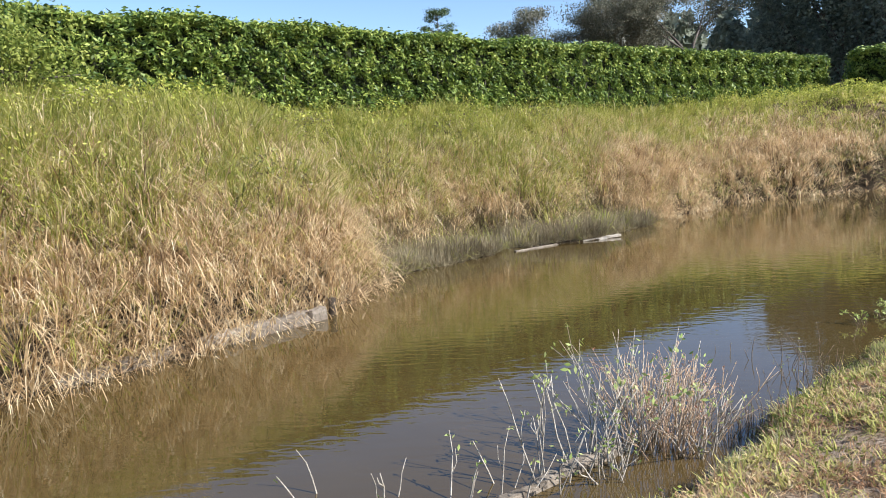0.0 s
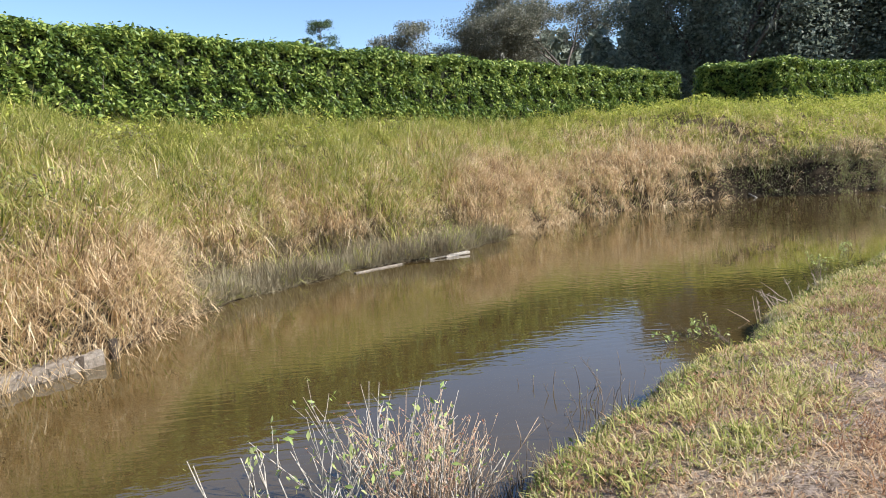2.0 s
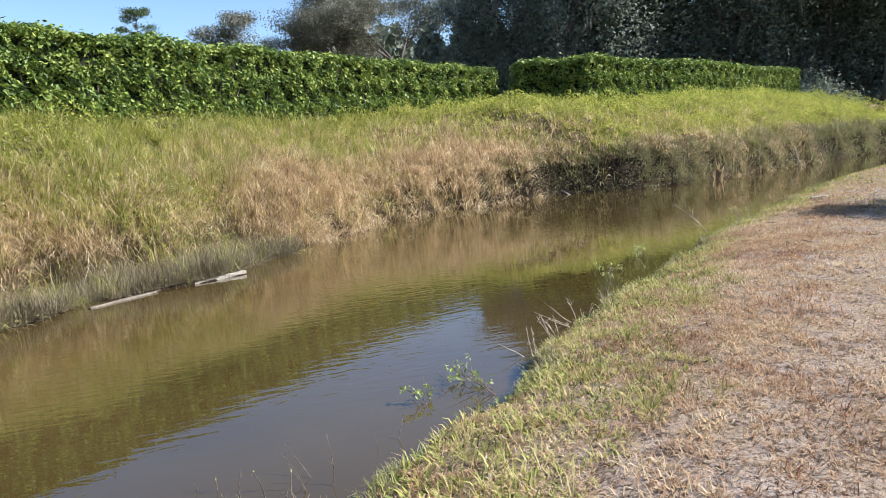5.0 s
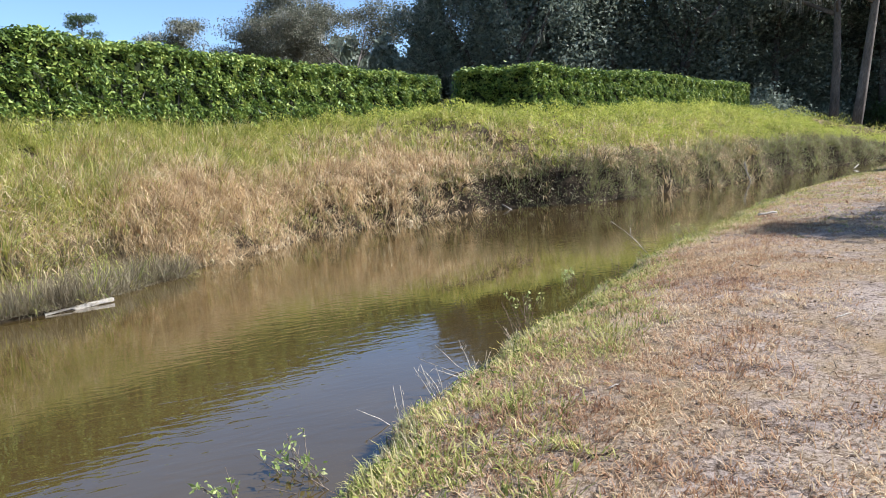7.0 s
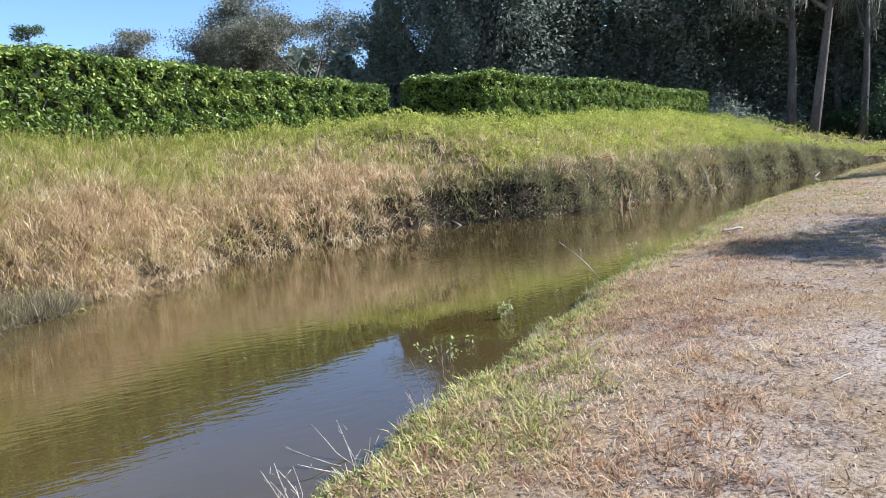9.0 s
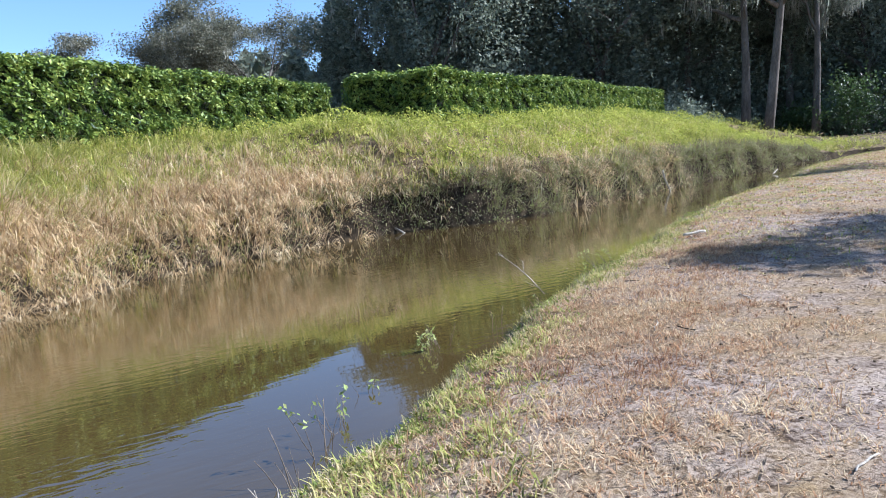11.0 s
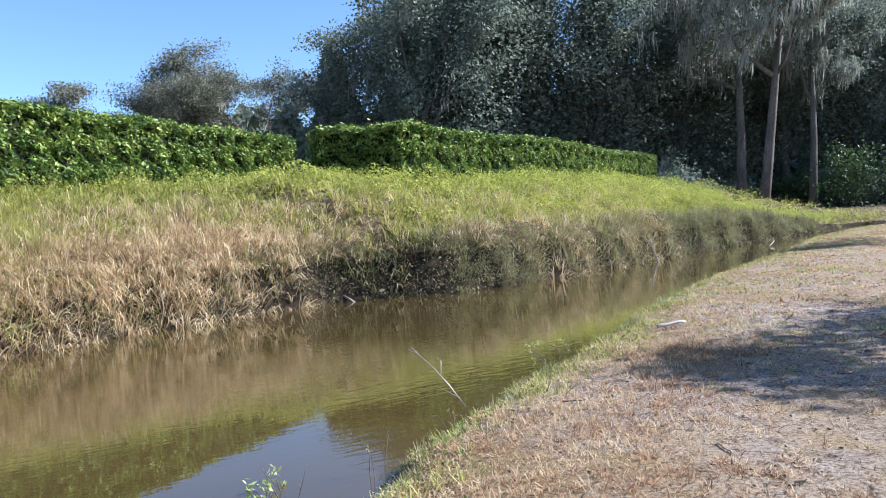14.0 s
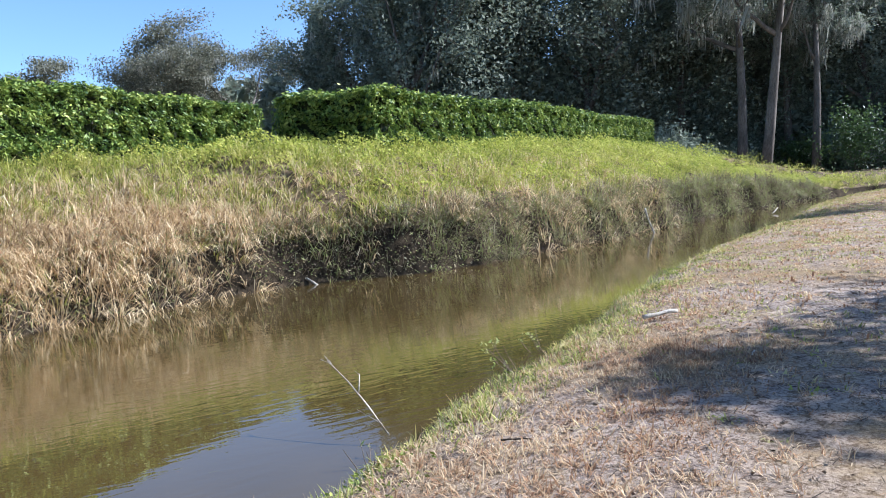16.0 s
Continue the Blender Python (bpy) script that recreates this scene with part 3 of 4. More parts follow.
# ---- hedges ----
def hedge(name, label, line, width, top_of, n, size):
    """Clipped hedge: line of front-face points (x, y); leaves over a box coloured dark for inner shade."""
    P = np.array(line, float)
    seg = np.diff(P, axis=0)
    ln = np.hypot(seg[:, 0], seg[:, 1])
    cum = np.concatenate([[0], np.cumsum(ln)])
    total = cum[-1]
    thing = tagged(new(name), label, "hedge")

    def at(s, back):
        x, y = np.interp(s, cum, P[:, 0]), np.interp(s, cum, P[:, 1])
        i = np.clip(np.searchsorted(cum, s) - 1, 0, len(seg) - 1)
        t = seg[i] / ln[i][:, None]
        nx, ny = t[:, 1], -t[:, 0]
        return x - nx * back, y - ny * back, nx, ny

    def base(x, y):
        return ground_z(*to_uv(x, y))

    area = np.array([total * 1.9, total * width, width * 2 * 1.9])
    cnt = (n * area / area.sum()).astype(int)
    pts, outs = [], []
    s, f = rng.uniform(0, total, cnt[0]), rng.random(cnt[0])
    inset = np.abs(rng.normal(0, 0.10, cnt[0])) + 0.42 * np.maximum(0, lumps(s, f * 1.9, 0.13, 1)) + 0.09 * lumps(s, f * 2, 0.6)
    x, y, nx, ny = at(s, inset)
    z0, z1 = base(x, y), top_of(s)
    pts.append(np.stack([x, y, z0 + (z1 - z0) * f], 1))
    outs.append(np.stack([nx * 0.85, ny * 0.85, 0.5 * np.ones_like(nx)], 1))
    s = rng.uniform(0, total, cnt[1])
    back = rng.uniform(0, width, cnt[1])
    x, y, nx, ny = at(s, back)
    pts.append(np.stack([x, y, top_of(s) + 0.07 * lumps(s, back, 0.4) + rng.normal(0, 0.06, cnt[1])], 1))
    outs.append(np.stack([nx * 0, ny * 0, np.ones_like(nx)], 1))
    s = np.where(rng.random(cnt[2]) < 0.5, 0.0, total) + rng.normal(0, 0.09, cnt[2])
    back = rng.uniform(0, width, cnt[2])
    x, y, nx, ny = at(np.clip(s, 0, total), back)
    e = np.where(s < total / 2, -1.0, 1.0)
    off = rng.normal(0, 0.09, cnt[2])
    x, y = x - ny * e * off, y + nx * e * off
    z0, z1 = base(x, y), top_of(np.clip(s, 0, total))
    pts.append(np.stack([x, y, z0 + (z1 - z0) * rng.random(cnt[2])], 1))
    outs.append(np.stack([-ny * e, nx * e, 0 * nx], 1))
    pts, outs = np.concatenate(pts), np.concatenate(outs)
    soup("leaf_cover", *leaves(pts, size * rng.uniform(0.6, 1.25, len(pts)), 0.42, 0.0, outs), HEDGE, thing)
    # solid near-black box painted as the shade inside, then the woody stems
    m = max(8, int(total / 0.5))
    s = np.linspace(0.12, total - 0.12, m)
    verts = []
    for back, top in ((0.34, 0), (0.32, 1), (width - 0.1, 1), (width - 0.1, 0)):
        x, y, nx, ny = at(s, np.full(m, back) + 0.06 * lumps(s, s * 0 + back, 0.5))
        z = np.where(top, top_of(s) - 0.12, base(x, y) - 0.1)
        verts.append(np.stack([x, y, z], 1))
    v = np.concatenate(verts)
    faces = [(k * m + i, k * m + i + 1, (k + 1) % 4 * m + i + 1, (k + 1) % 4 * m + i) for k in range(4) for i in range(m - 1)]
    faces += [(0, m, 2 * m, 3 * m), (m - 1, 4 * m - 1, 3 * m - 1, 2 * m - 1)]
    mesh_object("shade_core", v.tolist(), faces, CORE, thing)
    st = Bundle()
    for q in np.arange(0.3, total, 0.55):
        x, y, nx, ny = at(np.array([q]), np.array([rng.uniform(0.28, 0.4)]))
        z = float(base(x, y)[0])
        st.add([(x[0], y[0], z - 0.1), (x[0] + rng.normal(0, 0.05), y[0] + rng.normal(0, 0.05), z + 0.5), (x[0] + rng.normal(0, 0.1), y[0] + rng.normal(0, 0.1), z + 1.2)], [0.022, 0.018, 0.008], 5)
    st.build("woody_frame", BARK, thing)
    return thing


hedge("clipped_hedge", "long clipped dark green broad-leaved hedge on the bank crest", [(-14, 7.0), (-7.6, 12.7), (-5.2, 14.3), (-1.9, 17.4), (2.7, 21.0), (7.4, 24.6), (14.3, 29.2)], 1.3,
      lambda s: 4.95 - 0.006 * s + 0.03 * np.sin(s * 1.9), 120000, 0.135)
hedge("clipped_hedge", "clipped green hedge with a shaded end on the bank crest", [(14.4, 27.9), (16.7, 25.7), (17.3, 25.8), (20.5, 27.4), (25, 29.5), (32, 33.3), (38.8, 37.2)], 1.6,
      lambda s: 4.72 + 0.06 * np.sin(s * 0.5 + 1.2) + 0.03 * np.sin(s * 2.1), 70000, 0.15)


# ---- trees ----
def tree(name, label, seed, height, spread, fork, n_leaf, leaf, moss=0, radius=0.4, mat=OAK, low=0.35):
    """Broad oak: short trunk, rising limbs, twigs, leaf tufts round the twigs, hanging moss."""
    r = random.Random(seed)
    thing = tagged(new(name), label, "tree", "trees of the wood")
    wood, tips = Bundle(), []

    def grow(p, d, length, rad, depth):
        pts, rr = [p], [rad]
        for i in range(4):
            wob = 0.16 if depth else 0.02
            d = (d + Vector((r.gauss(0, wob), r.gauss(0, wob), r.gauss(0.03, 0.10)))).normalized()
            p = p + d * length / 4
            pts.append(p)
            rr.append(rad * (1 - 0.13 * (i + 1)))
            if depth >= 2 or (depth == 1 and i > 1):
                tips.append(p)
        wood.add(pts, rr, 7 if depth < 2 else 4)
        if depth >= 3:
            return
        for _ in range(r.choice((3, 4)) if depth else r.choice((4, 5, 6))):
            a = r.uniform(0, 6.283)
            side = Vector((math.cos(a), math.sin(a), r.uniform(-0.1, 0.75) * (1.3 if depth == 0 else 0.8)))
            nd = (d * 0.45 + side * (1.0 if depth else 0.95)).normalized()
            grow(pts[r.choice((2, 3, 4, 4)) if depth else r.choice((3, 4, 4))], nd, length * r.uniform(0.6, 0.8) if depth else spread * r.uniform(0.5, 0.75), rr[-1] * r.uniform(0.45, 0.68), depth + 1)

    grow(Vector((0, 0, -0.3)), Vector((r.gauss(0, 0.03), r.gauss(0, 0.03), 1)), fork, radius, 0)
    levels = sorted(t.z for t in tips)
    s = height * 0.92 / levels[int(len(levels) * 0.88)]
    reach = max(math.hypot(t.x, t.y) for t in tips)

    def domed(p):
        """Heights eased under a rounded crown."""
        lid = height * (0.62 + 0.38 * math.sqrt(max(0.0, 1 - (math.hypot(p.x, p.y) / reach) ** 2)))
        z = p.z * (s if p.z > 0 else 1)
        return Vector((p.x, p.y, z if z < lid * 0.85 else lid * (1 - 0.15 * math.exp(-(z / lid - 0.85) / 0.15))))

    wood.v = [domed(p) for p in wood.v]
    wood.build("trunk", BARK, thing)
    T = np.array([tuple(domed(t)) for t in tips])
    T = T[T[:, 2] > height * low]
    c = T[rng.integers(0, len(T), n_leaf)] + np.clip(rng.normal(0, 1, (n_leaf, 3)), -1.5, 1.5) * np.array([0.6, 0.55, 0.3]) * (height / 15)
    skirt = rng.random(n_leaf) < (0.4 if low < 0.2 else 0.0)   # boughs that sweep down
    c[:, 2] = np.where(skirt, np.maximum(c[:, 2] - height * (0.32 + 0.30 * lumps(c[:, 0], c[:, 1], 0.9, seed)), height * 0.1 + 0.3 * rng.random(n_leaf)), c[:, 2])
    soup("crown", *leaves(c, leaf * rng.uniform(0.6, 1.3, n_leaf), 0.55, 0.3), mat, thing)
    if moss:
        host = T[T[:, 2] < np.quantile(T[:, 2], 0.45)] if fork > 8 else T
        knots = host[rng.integers(0, len(host), max(8, moss // 14))] + rng.normal(0, 0.4, (max(8, moss // 14), 3)) * np.array([1, 1, 0.4])
        c = knots[rng.integers(0, len(knots), moss)] + rng.normal(0, 0.16, (moss, 3))
        L = rng.uniform(0.25, 1.15, moss) * (1.6 if fork > 8 else 1.0)
        mo = soup("hanging_moss", *blades(c, rng.uniform(0, 6.28, moss), L, np.full(moss, math.pi - 0.25) + rng.normal(0, 0.25, moss), rng.uniform(0, 0.2, moss), rng.uniform(0.04, 0.10, moss)), MOSS, thing)
        tagged(mo, kind="stuff")
    return thing


def place(ob, x, y, turn, scale=1.0, sink=0.0):
    return Matrix.LocRotScale((x, y, float(ground_z(*to_uv(np.float64(x), np.float64(y)))) - sink), Euler((0, 0, radians(turn))), (scale,) * 3)


LEANS = {(50.5, 38.9): 7, (60, 41.5): 4, (55, 44.3): 4}   # trunks that lean at the ditch's end


def put_trees(protos, spots):
    for i, (k, x, y, turn, sc) in enumerate(spots):
        p = protos[k]
        m = place(p, x, y, turn, sc)
        if (x, y) in LEANS:
            m = m @ Matrix.Rotation(radians(-turn), 4, "Z") @ Matrix.Rotation(radians(LEANS[x, y]), 4, Vector((0.8, 0.6, 0))) @ Matrix.Rotation(radians(turn), 4, "Z")
        if "used" not in p:
            p.matrix_world = m
            p["used"] = 1
            continue
        c = copy_thing(p, Matrix.Identity(4))
        c.matrix_basis = m


oaks = {
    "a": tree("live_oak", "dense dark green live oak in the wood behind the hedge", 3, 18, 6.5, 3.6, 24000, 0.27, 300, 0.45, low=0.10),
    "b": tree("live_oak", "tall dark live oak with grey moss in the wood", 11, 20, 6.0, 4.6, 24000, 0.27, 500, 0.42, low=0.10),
    "m": tree("mossy_oak", "sunlit grey-green oak hung with moss beyond the hedge", 21, 22, 11.0, 8.0, 28000, 0.25, 900, 0.5, GREYOAK, low=0.3),
    "r": tree("leaning_oak", "moss-hung oak with a bare grey trunk at the ditch's end", 33, 21, 6.0, 8.5, 14000, 0.25, 2600, 0.40, low=0.42),
    "s": tree("path_tree", "slender small-crowned oak beside the sandy path", 45, 8.2, 1.9, 6.0, 3000, 0.16, 0, 0.11, low=0.7),
}
spots = [("a", 36, 71, 0, 1.2), ("b", 41, 73, 60, 1.3), ("a", 35, 61, 130, 1.35), ("b", 40, 64, 200, 1.3), ("a", 43, 58, 250, 1.35), ("b", 47, 62, 20, 1.3), ("a", 49, 55, 310, 1.25),
         ("b", 53, 58, 110, 1.25), ("b", 58, 53, 170, 1.2), ("a", 61, 57, 70, 1.15), ("r", 50.5, 38.9, 0, 1.0), ("r", 55, 44.3, 300, 1.05), ("r", 60, 41.5, 230, 0.9), ("b", 66, 48, 280, 1.1), ("a", 72, 44, 10, 1.1),
         ("b", 80, 40, 95, 1.1), ("a", 90, 36, 180, 1.2), ("a", 76, 45, 140, 1.2), ("b", 94, 29, 200, 1.2),
         ("m", 12.5, 101.6, 0, 0.98), ("m", 18.5, 101, 100, 1.06), ("m", 29.5, 99, 200, 1.2), ("m", 25, 106, 250, 0.9), ("m", 13.5, 108, 45, 0.85),
         # trees beside the path that shade it
         ("s", 21.2, 6.7, 40, 1.0), ("s", 24.4, 7.4, 190, 1.05), ("s", 20.9, 4.3, 300, 0.95), ("s", 37.2, 15.0, 80, 1.3)]
put_trees(oaks, spots)


def pine(x, y, h):
    thing = tagged(new("pine_tree"), "distant slender pine rising over the hedge", "tree")
    w = Bundle()
    w.add([(0, 0, -0.3), (0.2, 0, h * 0.5), (0, 0.2, h)], [0.3, 0.2, 0.06], 7)
    cs = []
    for i in range(26):
        z, a = h * random.uniform(0.72, 0.99), random.uniform(0, 6.28)
        r = (h - z) * 0.42 + 1.1
        e = (math.cos(a) * r, math.sin(a) * r, z + 0.5)
        w.add([(0, 0.1, z - 0.3), e], [0.07, 0.03], 4)
        cs.append(e)
    w.build("trunk", BARK, thing)
    cs = np.array(cs)
    c = cs[rng.integers(0, len(cs), 3000)] + rng.normal(0, 0.5, (3000, 3)) * np.array([1, 1, 0.5])
    soup("crown", *leaves(c, rng.uniform(0.3, 0.7, 3000), 0.25), PINE, thing)
    thing.matrix_world = place(thing, x, y, 0)


pine(-7.6, 138, 27.5)


def bush(name, label, x, y, rx, rz, n, size, mat, seed=0, cat="bush"):
    """Shrub: branching stems and leaf clumps with an uneven outline."""
    r = random.Random(seed)
    thing = tagged(new(name), label, cat)
    w, tips = Bundle(), []
    for i in range(14):
        a, k = r.uniform(0, 6.28), r.uniform(0.2, 1)
        e = Vector((math.cos(a) * rx * k, math.sin(a) * rx * k, rz * r.uniform(0.45, 1) * (1.1 - 0.5 * k)))
        w.add([(0, 0, -0.1), tuple(e * 0.5 + Vector((0, 0, rz * 0.15))), tuple(e)], [0.03, 0.02, 0.008], 5)
        tips += [e, e * 0.7 + Vector((0, 0, rz * 0.1))]
    w.build("stem_frame", BARK, thing)
    T = np.array([tuple(t) for t in tips])
    c = T[rng.integers(0, len(T), n)] + rng.normal(0, 0.2, (n, 3)) * np.array([rx, rx, rz])
    c[:, 2] = np.abs(c[:, 2])
    soup("foliage", *leaves(c, size * rng.uniform(0.6, 1.3, n), 0.5), mat, thing)
    thing.matrix_world = place(thing, x, y, r.uniform(0, 360))
    return thing


bush("bank_shrub", "overgrown light green weedy shrub beside the hedge", -7.3, 10.4, 1.3, 1.6, 6500, 0.09, SHRUB, 5)
bush("bank_shrub", "tangled pale green vines over a shrub", -8.6, 8.8, 1.3, 1.5, 5500, 0.09, SHRUB, 6)
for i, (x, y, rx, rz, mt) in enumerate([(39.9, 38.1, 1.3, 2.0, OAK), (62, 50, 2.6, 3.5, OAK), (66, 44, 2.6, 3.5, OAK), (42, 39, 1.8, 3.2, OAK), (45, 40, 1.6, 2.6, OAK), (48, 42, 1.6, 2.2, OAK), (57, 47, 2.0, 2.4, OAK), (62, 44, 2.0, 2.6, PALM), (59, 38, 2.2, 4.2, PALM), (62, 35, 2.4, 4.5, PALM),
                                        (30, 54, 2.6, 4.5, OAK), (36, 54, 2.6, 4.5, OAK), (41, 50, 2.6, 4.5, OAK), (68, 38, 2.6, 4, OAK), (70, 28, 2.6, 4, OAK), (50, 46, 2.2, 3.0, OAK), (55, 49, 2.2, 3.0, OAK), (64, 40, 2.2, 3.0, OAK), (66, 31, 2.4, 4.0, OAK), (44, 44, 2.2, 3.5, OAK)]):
    bush("understory_bush", "leafy palmetto clump coloured dark for the trees' shade" if mt is PALM else "dark leafy bush in the wood's shade", x, y, rx, rz, 3200, 0.24, mt, 40 + i)


def far_woods():
    """Belt of distant woodland closing the view."""
    n = 40000
    a = rng.uniform(radians(-8), radians(100), n)
    r = 118 + 10 * rng.random(n) + 6 * np.sin(a * 23)
    t = np.clip((a - radians(2)) / radians(14), 0, 1)
    top = (4 + 20 * t) * (0.75 + 0.25 * np.sin(a * 41 + 2 * np.sin(a * 17)))
    x, y = 5 + r * np.sin(a), 5 + r * np.cos(a)
    z = ground_z(*to_uv(x, y)) + top * rng.random(n) ** 0.8
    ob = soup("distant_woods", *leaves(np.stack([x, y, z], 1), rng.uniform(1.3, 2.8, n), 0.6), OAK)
    tagged(ob, "dark belt of distant woodland behind the oaks", "woods", kind="stuff")


far_woods()


def inner_woods():
    """Thicket between the oaks that closes the view under their crowns."""
    n = 60000
    a = rng.uniform(radians(15.5), radians(80), n)
    r = 80 + 8 * rng.random(n) + 5 * np.sin(a * 31)
    top = (14 + 7 * np.clip((a - radians(16)) / radians(5), 0, 1)) * (0.82 + 0.18 * np.sin(a * 53 + 2 * np.sin(a * 19)))
    x, y = 5 + r * np.sin(a), 5 + r * np.cos(a)
    z = ground_z(*to_uv(x, y)) + top * rng.random(n) ** 0.9
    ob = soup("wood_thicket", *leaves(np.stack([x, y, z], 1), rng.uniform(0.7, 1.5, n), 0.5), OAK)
    tagged(ob, "dark tangled thicket between the oak trunks", "woods", kind="stuff")


inner_woods()


# ---- timber, boards and sticks ----
def rough_log(name, label, a, b, r, mat, n=9, wob=0.02, square=False, cat="log", sides=10):
    a, b = Vector(a), Vector(b)
    pts, rr = [], []
    for i in range(n):
        t = i / (n - 1)
        pts.append(tuple(a.lerp(b, t) + Vector((random.gauss(0, wob), random.gauss(0, wob), random.gauss(0, wob * 0.4)))))
        rr.append(r * (1 + random.gauss(0, 0.10)))
    B = Bundle()
    B.add(pts, rr, sides)
    if square:
        d = (b - a).normalized()
        side = Vector((-d.y, d.x, 0))
        out = []
        for p in B.v:
            t = (p - a).dot(d)
            o = p - (a + d * t)
            out.append(a + d * t + side * max(-r * 0.85, min(r * 0.85, o.dot(side) * 1.3)) + Vector((0, 0, max(-r * square, min(r * square, o.z)))))
        B.v = out
    ob = B.build(name, mat, smooth=not square)
    return tagged(ob, label, cat, "twigs on the ground" if name == "ground_twig" else "")


rough_log("fallen_timber", "weathered grey timber log half buried in the bank", (-4.0, 5.75, 0.0), (-1.98, 8.05, 0.05), 0.13, TIMBER, 26, 0.014, 0.85, "timber", 12)
# Added stub inside the log; its dark colour stands for a shaded hole.
rough_log("dark_stub", "dark stub standing in for the hole at the log's end", (-2.08, 7.83, -0.2), (-2.08, 7.83, 0.14), 0.055, DARKWOOD, 4, 0.004, False, "post", 8)
rough_log("dark_stub", "short weathered post beside the timber edging", (-1.88, 8.2, -0.2), (-1.86, 8.2, 0.22), 0.05, DARKWOOD, 4, 0.004, False, "post", 8)
rough_log("floating_board", "pale weathered board lying along the marsh plants", (2.05, 13.56, 0.01), (2.88, 13.98, 0.04), 0.05, STEM, 6, 0.006, 0.5, "board", 12)
rough_log("floating_board", "long grey board half sunk at the water's edge", (0.65, 12.62, 0.0), (1.5, 13.28, 0.005), 0.04, TIMBER, 6, 0.008, 0.5, "board", 12)
rough_log("fallen_timber", "grey log lying in the shallows under the dead bush", (-0.10, 3.28, 0.0), (0.95, 4.15, 0.02), 0.055, TIMBER, 14, 0.014, 0.8, "log", 10)
rough_log("fallen_branch", "pale broken branch lying on the dry grass", (13.8, 12.6, 0.38), (14.2, 12.5, 0.40), 0.02, STEM, 6, 0.012, False, "branch", 7)
rough_log("floating_stick", "pale stick poking from the water below the bank", (13.0, 21.7, 0.22), (13.3, 21.35, -0.05), 0.03, STEM, 4, 0.008, False, "stick", 6)
rough_log("floating_stick", "pale stick lying in the narrow water", (31.0, 23.9, 0.03), (32.0, 24.4, 0.16), 0.02, STEM, 4, 0.01, False, "stick", 6)
rough_log("standing_stick", "thin stake standing in the water by the bank", (24.4, 23.0, -0.2), (24.1, 23.1, 0.75), 0.03, STEM, 4, 0.01, False, "stick", 6)


# ---- plants in the water ----
def dead_plant(name, label, x, y, z, stems, height, radius, lean=0.3, twigs=2, leaf=0.0, thick=0.005, mat=None, leafmat=None, seed=1, leaf_n=3, bias=(0, 0)):
    """Bare branching stems in a clump, with a few leaves at the tips."""
    r = random.Random(seed)
    thing = tagged(new(name), label, "plant")
    B, tips = Bundle(), []
    for _ in range(stems):
        a, q = r.uniform(0, 6.283), radius * math.sqrt(r.random())
        p = Vector((math.cos(a) * q, math.sin(a) * q, -0.12))
        d = Vector((math.cos(a) * lean * q / max(radius, 0.01) + r.gauss(0, 0.15) + bias[0], math.sin(a) * lean * q / max(radius, 0.01) + r.gauss(0, 0.15) + bias[1], 1)).normalized()
        L = height * r.uniform(0.55, 1.05)
        pts = [p]
        for i in range(4):
            d = (d + Vector((r.gauss(0, 0.13), r.gauss(0, 0.13), r.gauss(0, 0.05)))).normalized()
            pts.append(pts[-1] + d * (L + 0.12) / 4)
        w = thick * r.uniform(0.7, 1.3)
        B.add([tuple(k) for k in pts], [w, w * 0.9, w * 0.8, w * 0.65, w * 0.4], 5)
        tips.append(pts[-1])
        for _ in range(r.randint(0, twigs)):
            k = r.choice((2, 3))
            e = pts[k] + (d + Vector((r.gauss(0, 0.6), r.gauss(0, 0.6), 0.3))).normalized() * L * r.uniform(0.15, 0.4)
            m = (pts[k] + e) / 2 + Vector((r.gauss(0, 0.02), r.gauss(0, 0.02), 0))
            B.add([tuple(pts[k]), tuple(m), tuple(e)], [w * 0.7, w * 0.55, w * 0.35], 4)
            tips.append(e)
    tagged(B.build("stem_tangle", mat or STEM, thing), kind="stuff")
    if leaf:
        T = np.array([tuple(t) for t in tips if r.random() < 0.6] or [tuple(tips[0])])
        n = len(T) * leaf_n
        c = np.repeat(T, leaf_n, 0) + rng.normal(0, leaf * 0.5, (n, 3)) - np.array([0, 0, leaf * 0.3])
        tagged(soup("tip_foliage", *leaves(c, leaf * rng.uniform(0.7, 1.4, n), 0.42), leafmat or SPROUT, thing), kind="stuff")
    thing.location = (x, y, z)
    return thing


SPROUT = leafy("fresh_sprout", [(0.20, 0.28, 0.06), (0.38, 0.46, 0.14), (0.5, 0.5, 0.22)], 0.5, 0.4, 3.0)
RUSTY = leafy("rusty_leaf", [(0.30, 0.12, 0.08), (0.45, 0.25, 0.16), (0.5, 0.42, 0.25)], 0.7, 0.2, 3.0)
REED = rough_stuff("tan_reed", [(0.40, 0.27, 0.17), (0.66, 0.50, 0.34)], 8.0, 0.85, 0.3)
DARKREED = rough_stuff("wet_stem", [(0.10, 0.08, 0.06), (0.24, 0.19, 0.14)], 8.0, 0.8, 0.3)
dead_plant("dead_bush", "dense pale dead bush standing in the shallow water", 1.30, 4.28, 0, 120, 0.66, 0.24, 0.45, 3, 0.02, 0.0034, REED, RUSTY, 4, 2)
dead_plant("dead_bush", "grey leafless stems with green tips in the water", 1.10, 4.2, 0, 34, 0.78, 0.22, 0.38, 3, 0.045, 0.0048, STEM, None, 5, 3)
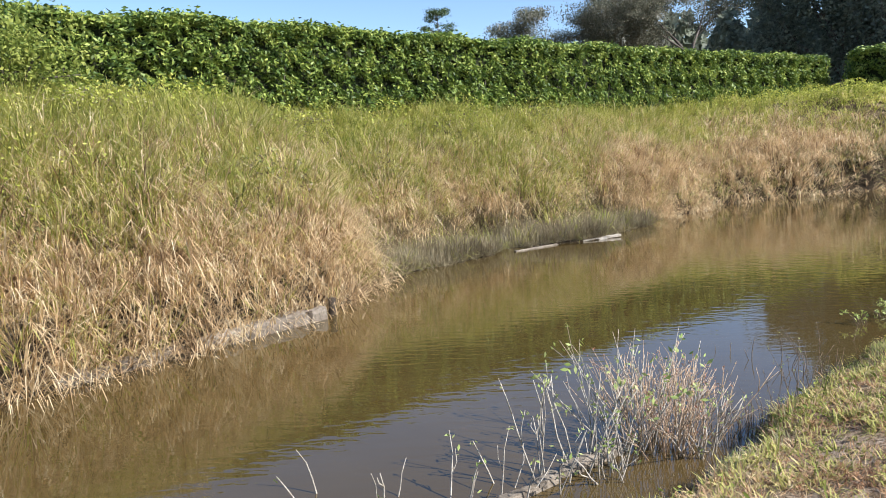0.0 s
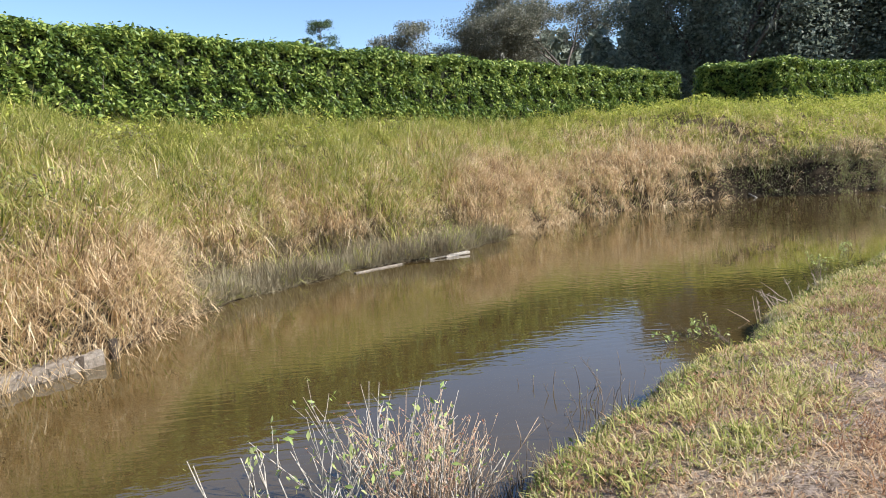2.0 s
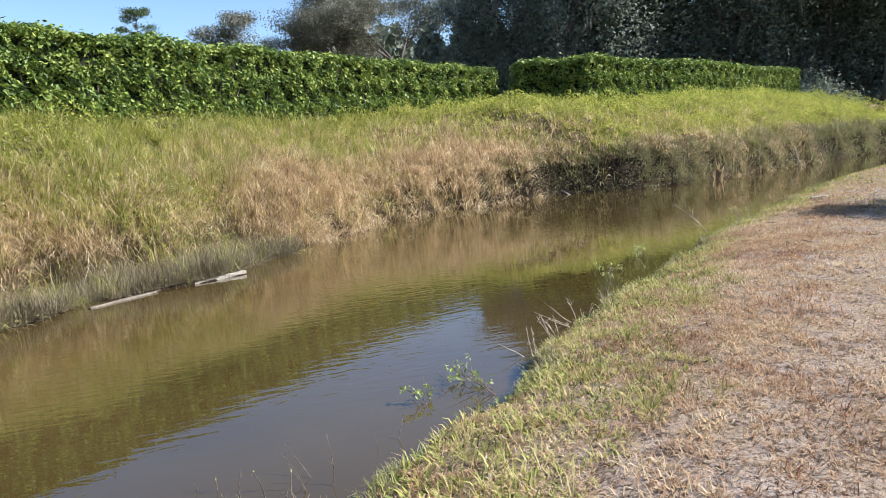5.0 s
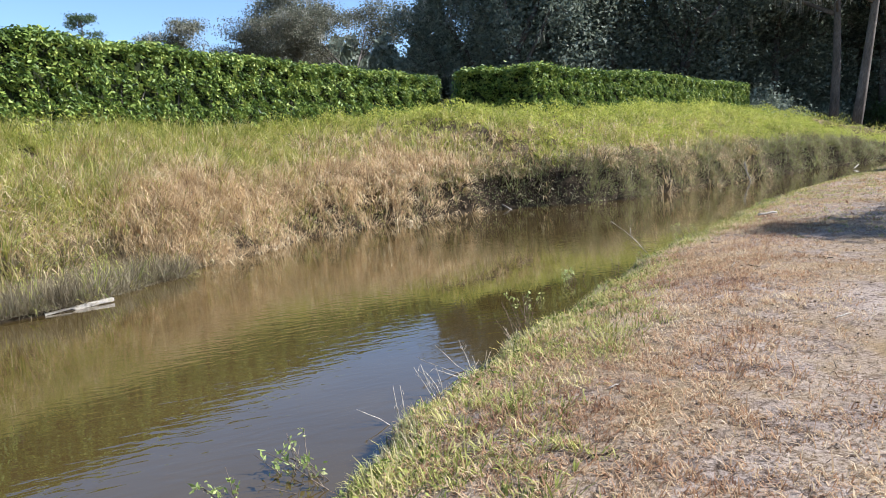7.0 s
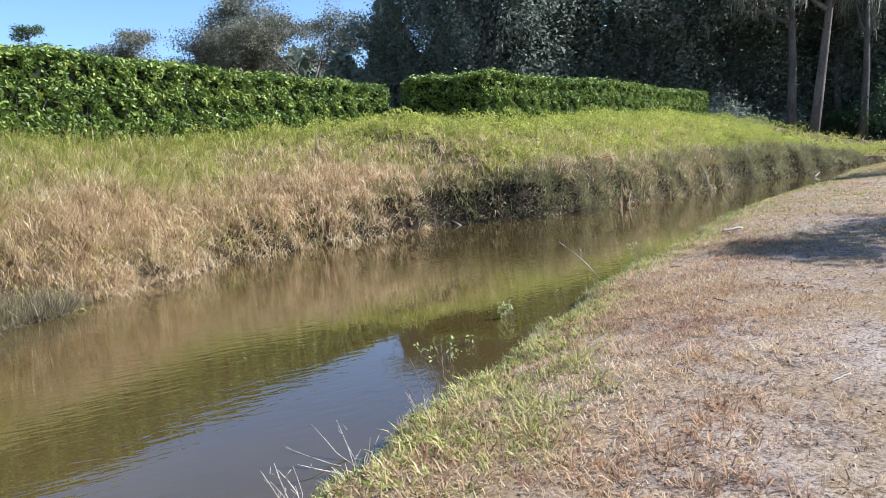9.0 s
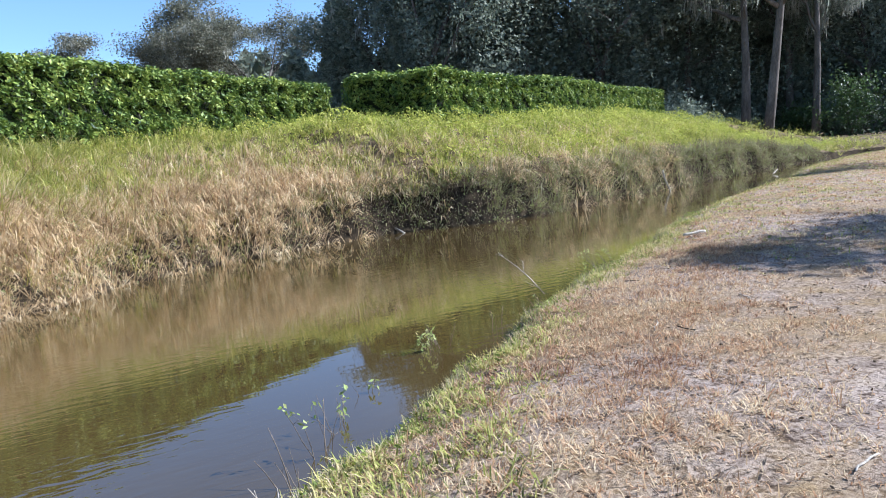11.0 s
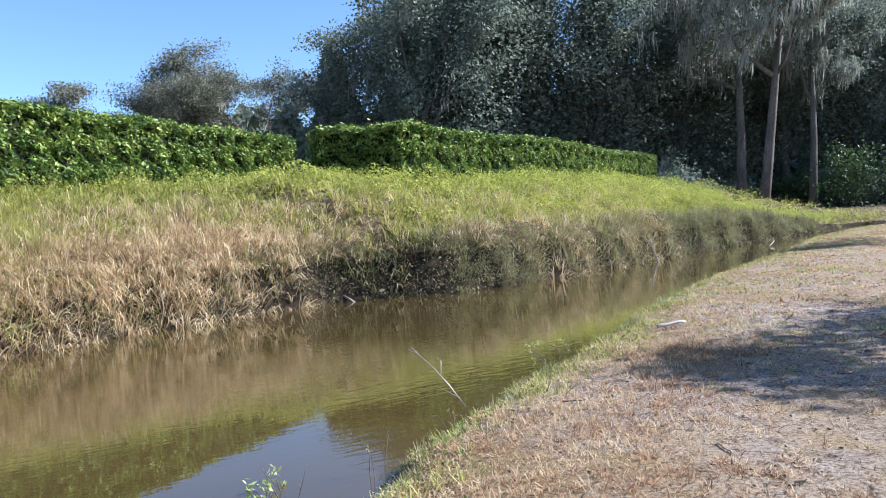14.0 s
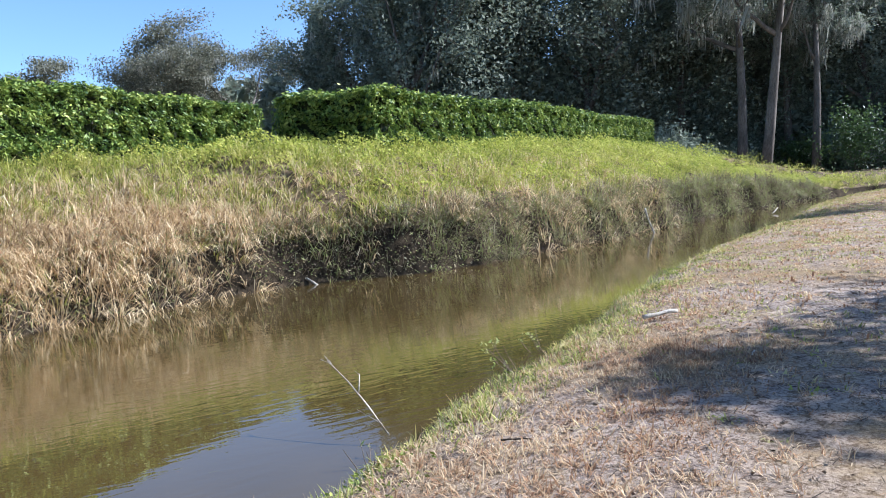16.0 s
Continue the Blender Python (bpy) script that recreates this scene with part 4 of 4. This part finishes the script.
for i, (x, y, n, h) in enumerate([(0.42, 3.72, 8, 0.66), (0.70, 3.92, 11, 0.62), (0.18, 3.6, 5, 0.5), (-0.16, 3.5, 4, 0.42), (-0.52, 3.55, 3, 0.34), (-0.88, 3.58, 2, 0.32), (0.85, 3.82, 14, 0.4), (1.48, 4.1, 14, 0.42)]):
    dead_plant("grey_sapling", "thin bare grey sapling stems with budding tips", x, y, 0, n, h, 0.10, 0.35, 2, 0.034, 0.0058, STEM, None, 20 + i, 3)
for i, (x, y, n, h) in enumerate([(1.62, 4.4, 10, 0.30), (1.85, 4.35, 22, 0.25), (1.72, 4.22, 20, 0.2), (2.02, 4.55, 14, 0.22), (2.19, 4.77, 3, 0.3), (2.44, 4.98, 4, 0.38), (2.75, 5.21, 8, 0.34), (2.69, 5.49, 2, 0.3), (2.51, 5.93, 2, 0.22), (2.62, 5.61, 2, 0.34), (3.0, 5.91, 4, 0.4),
                                  (2.69, 5.34, 4, 0.24), (3.51, 6.36, 2, 0.2), (2.29, 6.22, 2, 0.12), (6.95, 9.05, 3, 0.42), (8.96, 11.0, 3, 0.36), (7.0, 8.75, 4, 0.3), (9.6, 11.1, 3, 0.25)]):
    dead_plant("water_stem", "thin dark stems standing in the shallow water", x, y, 0, n, h, 0.09, 0.3, 1, 0.02 if i % 2 else 0.0, 0.0036, DARKREED, None, 50 + i, 2)
for i, (x, y, n, h, b) in enumerate([(4.62, 6.72, 8, 0.5, (-1.3, 1.2)), (4.42, 7.05, 7, 0.26, (-0.5, 0.6)), (4.02, 6.9, 6, 0.2, (-0.4, 0.3)), (7.22, 9.35, 5, 0.40, (0, 0)), (8.85, 11.1, 5, 0.2, (-0.3, 0.2)), (9.0, 11.2, 4, 0.22, (-0.3, 0.2)), (7.87, 10.35, 3, 0.10, (0, 0)),
                                     (7.45, 9.75, 5, 0.26, (0, 0)), (12.6, 12.95, 7, 0.34, (-0.4, 0.5)), (13.2, 13.4, 6, 0.25, (-0.4, 0.5)), (10.6, 11.75, 4, 0.18, (0, 0))]):
    dead_plant("leafy_sprig", "small green-leaved sprig rising at the water's edge", x, y, 0.02, n, h, 0.06, 0.4, 2, 0.042, 0.0035, DARKREED, None, 80 + i, 5, b)
for i, (x, y, n, h, b) in enumerate([(6.18, 8.16, 3, 0.55, (-2.4, 1.4)), (5.22, 7.49, 3, 0.3, (-0.4, 0.5)), (5.65, 7.85, 5, 0.25, (-0.3, 0.3)), (6.05, 8.12, 4, 0.3, (0, 0)), (6.75, 8.65, 4, 0.22, (0, 0.3))]):
    dead_plant("bare_twig", "bare pale forked twig leaning over the water", x, y, 0.05, n, h, 0.04, 0.3, 3, 0, 0.005, STEM, None, 100 + i, 3, b)


def leaning_twig():
    thing = tagged(new("bare_twig"), "long pale dead twig leaning out from the bank", "twig")
    B = Bundle()
    B.add([(0, 0, -0.05), (-0.07, 0.17, 0.13), (-0.13, 0.36, 0.27), (-0.21, 0.60, 0.41)], [0.008, 0.007, 0.005, 0.003], 6)
    B.add([(-0.10, 0.27, 0.21), (-0.06, 0.33, 0.33), (-0.09, 0.36, 0.36)], [0.005, 0.004, 0.002], 5)
    B.add([(-0.02, 0.06, 0.02), (-0.14, 0.22, 0.11)], [0.004, 0.002], 5)
    B.build("stem", STEM, thing)
    B = Bundle()
    for k in range(5):
        B.add([(-0.19, 0.55, 0.385), (-0.21 + random.gauss(0, 0.025), 0.63 + random.gauss(0, 0.02), 0.42 + random.gauss(0, 0.025))], [0.0015, 0.003], 5)
    B.build("seed_head", STEM, thing)
    thing.location = (10.85, 12.0, 0.12)


leaning_twig()


# ---- litter on the trodden ground ----
u, v, d = scatter(9000, 1, 26, 0.5, 7.5, -1)
p = on_ground(u, v, 0.008)
tagged(soup("leaf_litter", *leaves(p, rng.uniform(0.012, 0.035, len(u)), 0.5, 0.85), LITTER), "scattered brown dead leaves and bits on the sand", "leaf litter", kind="stuff")
for i in range(26):
    q = random.Random(300 + i)
    uu, dd, a, L = q.uniform(5, 20), q.uniform(0.8, 5), q.uniform(0, 6.28), q.uniform(0.08, 0.3)
    vv = float(near_v(uu)) - dd
    x, y = to_xy(uu, vv)
    z = float(ground_z(np.float64(uu), np.float64(vv)))
    rough_log("ground_twig", "small dead twig lying on the dry ground", (x, y, z + 0.012), (x + L * math.cos(a), y + L * math.sin(a), z + 0.015), 0.005, STEM if i % 2 else DARKWOOD, 5, 0.008, False, "twig", 5)
u, v, d = scatter(16000, 1, 22, 0.35, 6.5, -1)
m = len(u)
tagged(soup("twig_litter", *blades(on_ground(u, v, 0.006), rng.uniform(0, 6.28, m), rng.uniform(0.03, 0.10, m), rng.normal(1.5, 0.06, m), rng.uniform(-0.1, 0.1, m), rng.uniform(0.003, 0.007, m)), DARKWOOD),
       "dark broken grass stems and twig bits on the sand", "litter", kind="stuff")
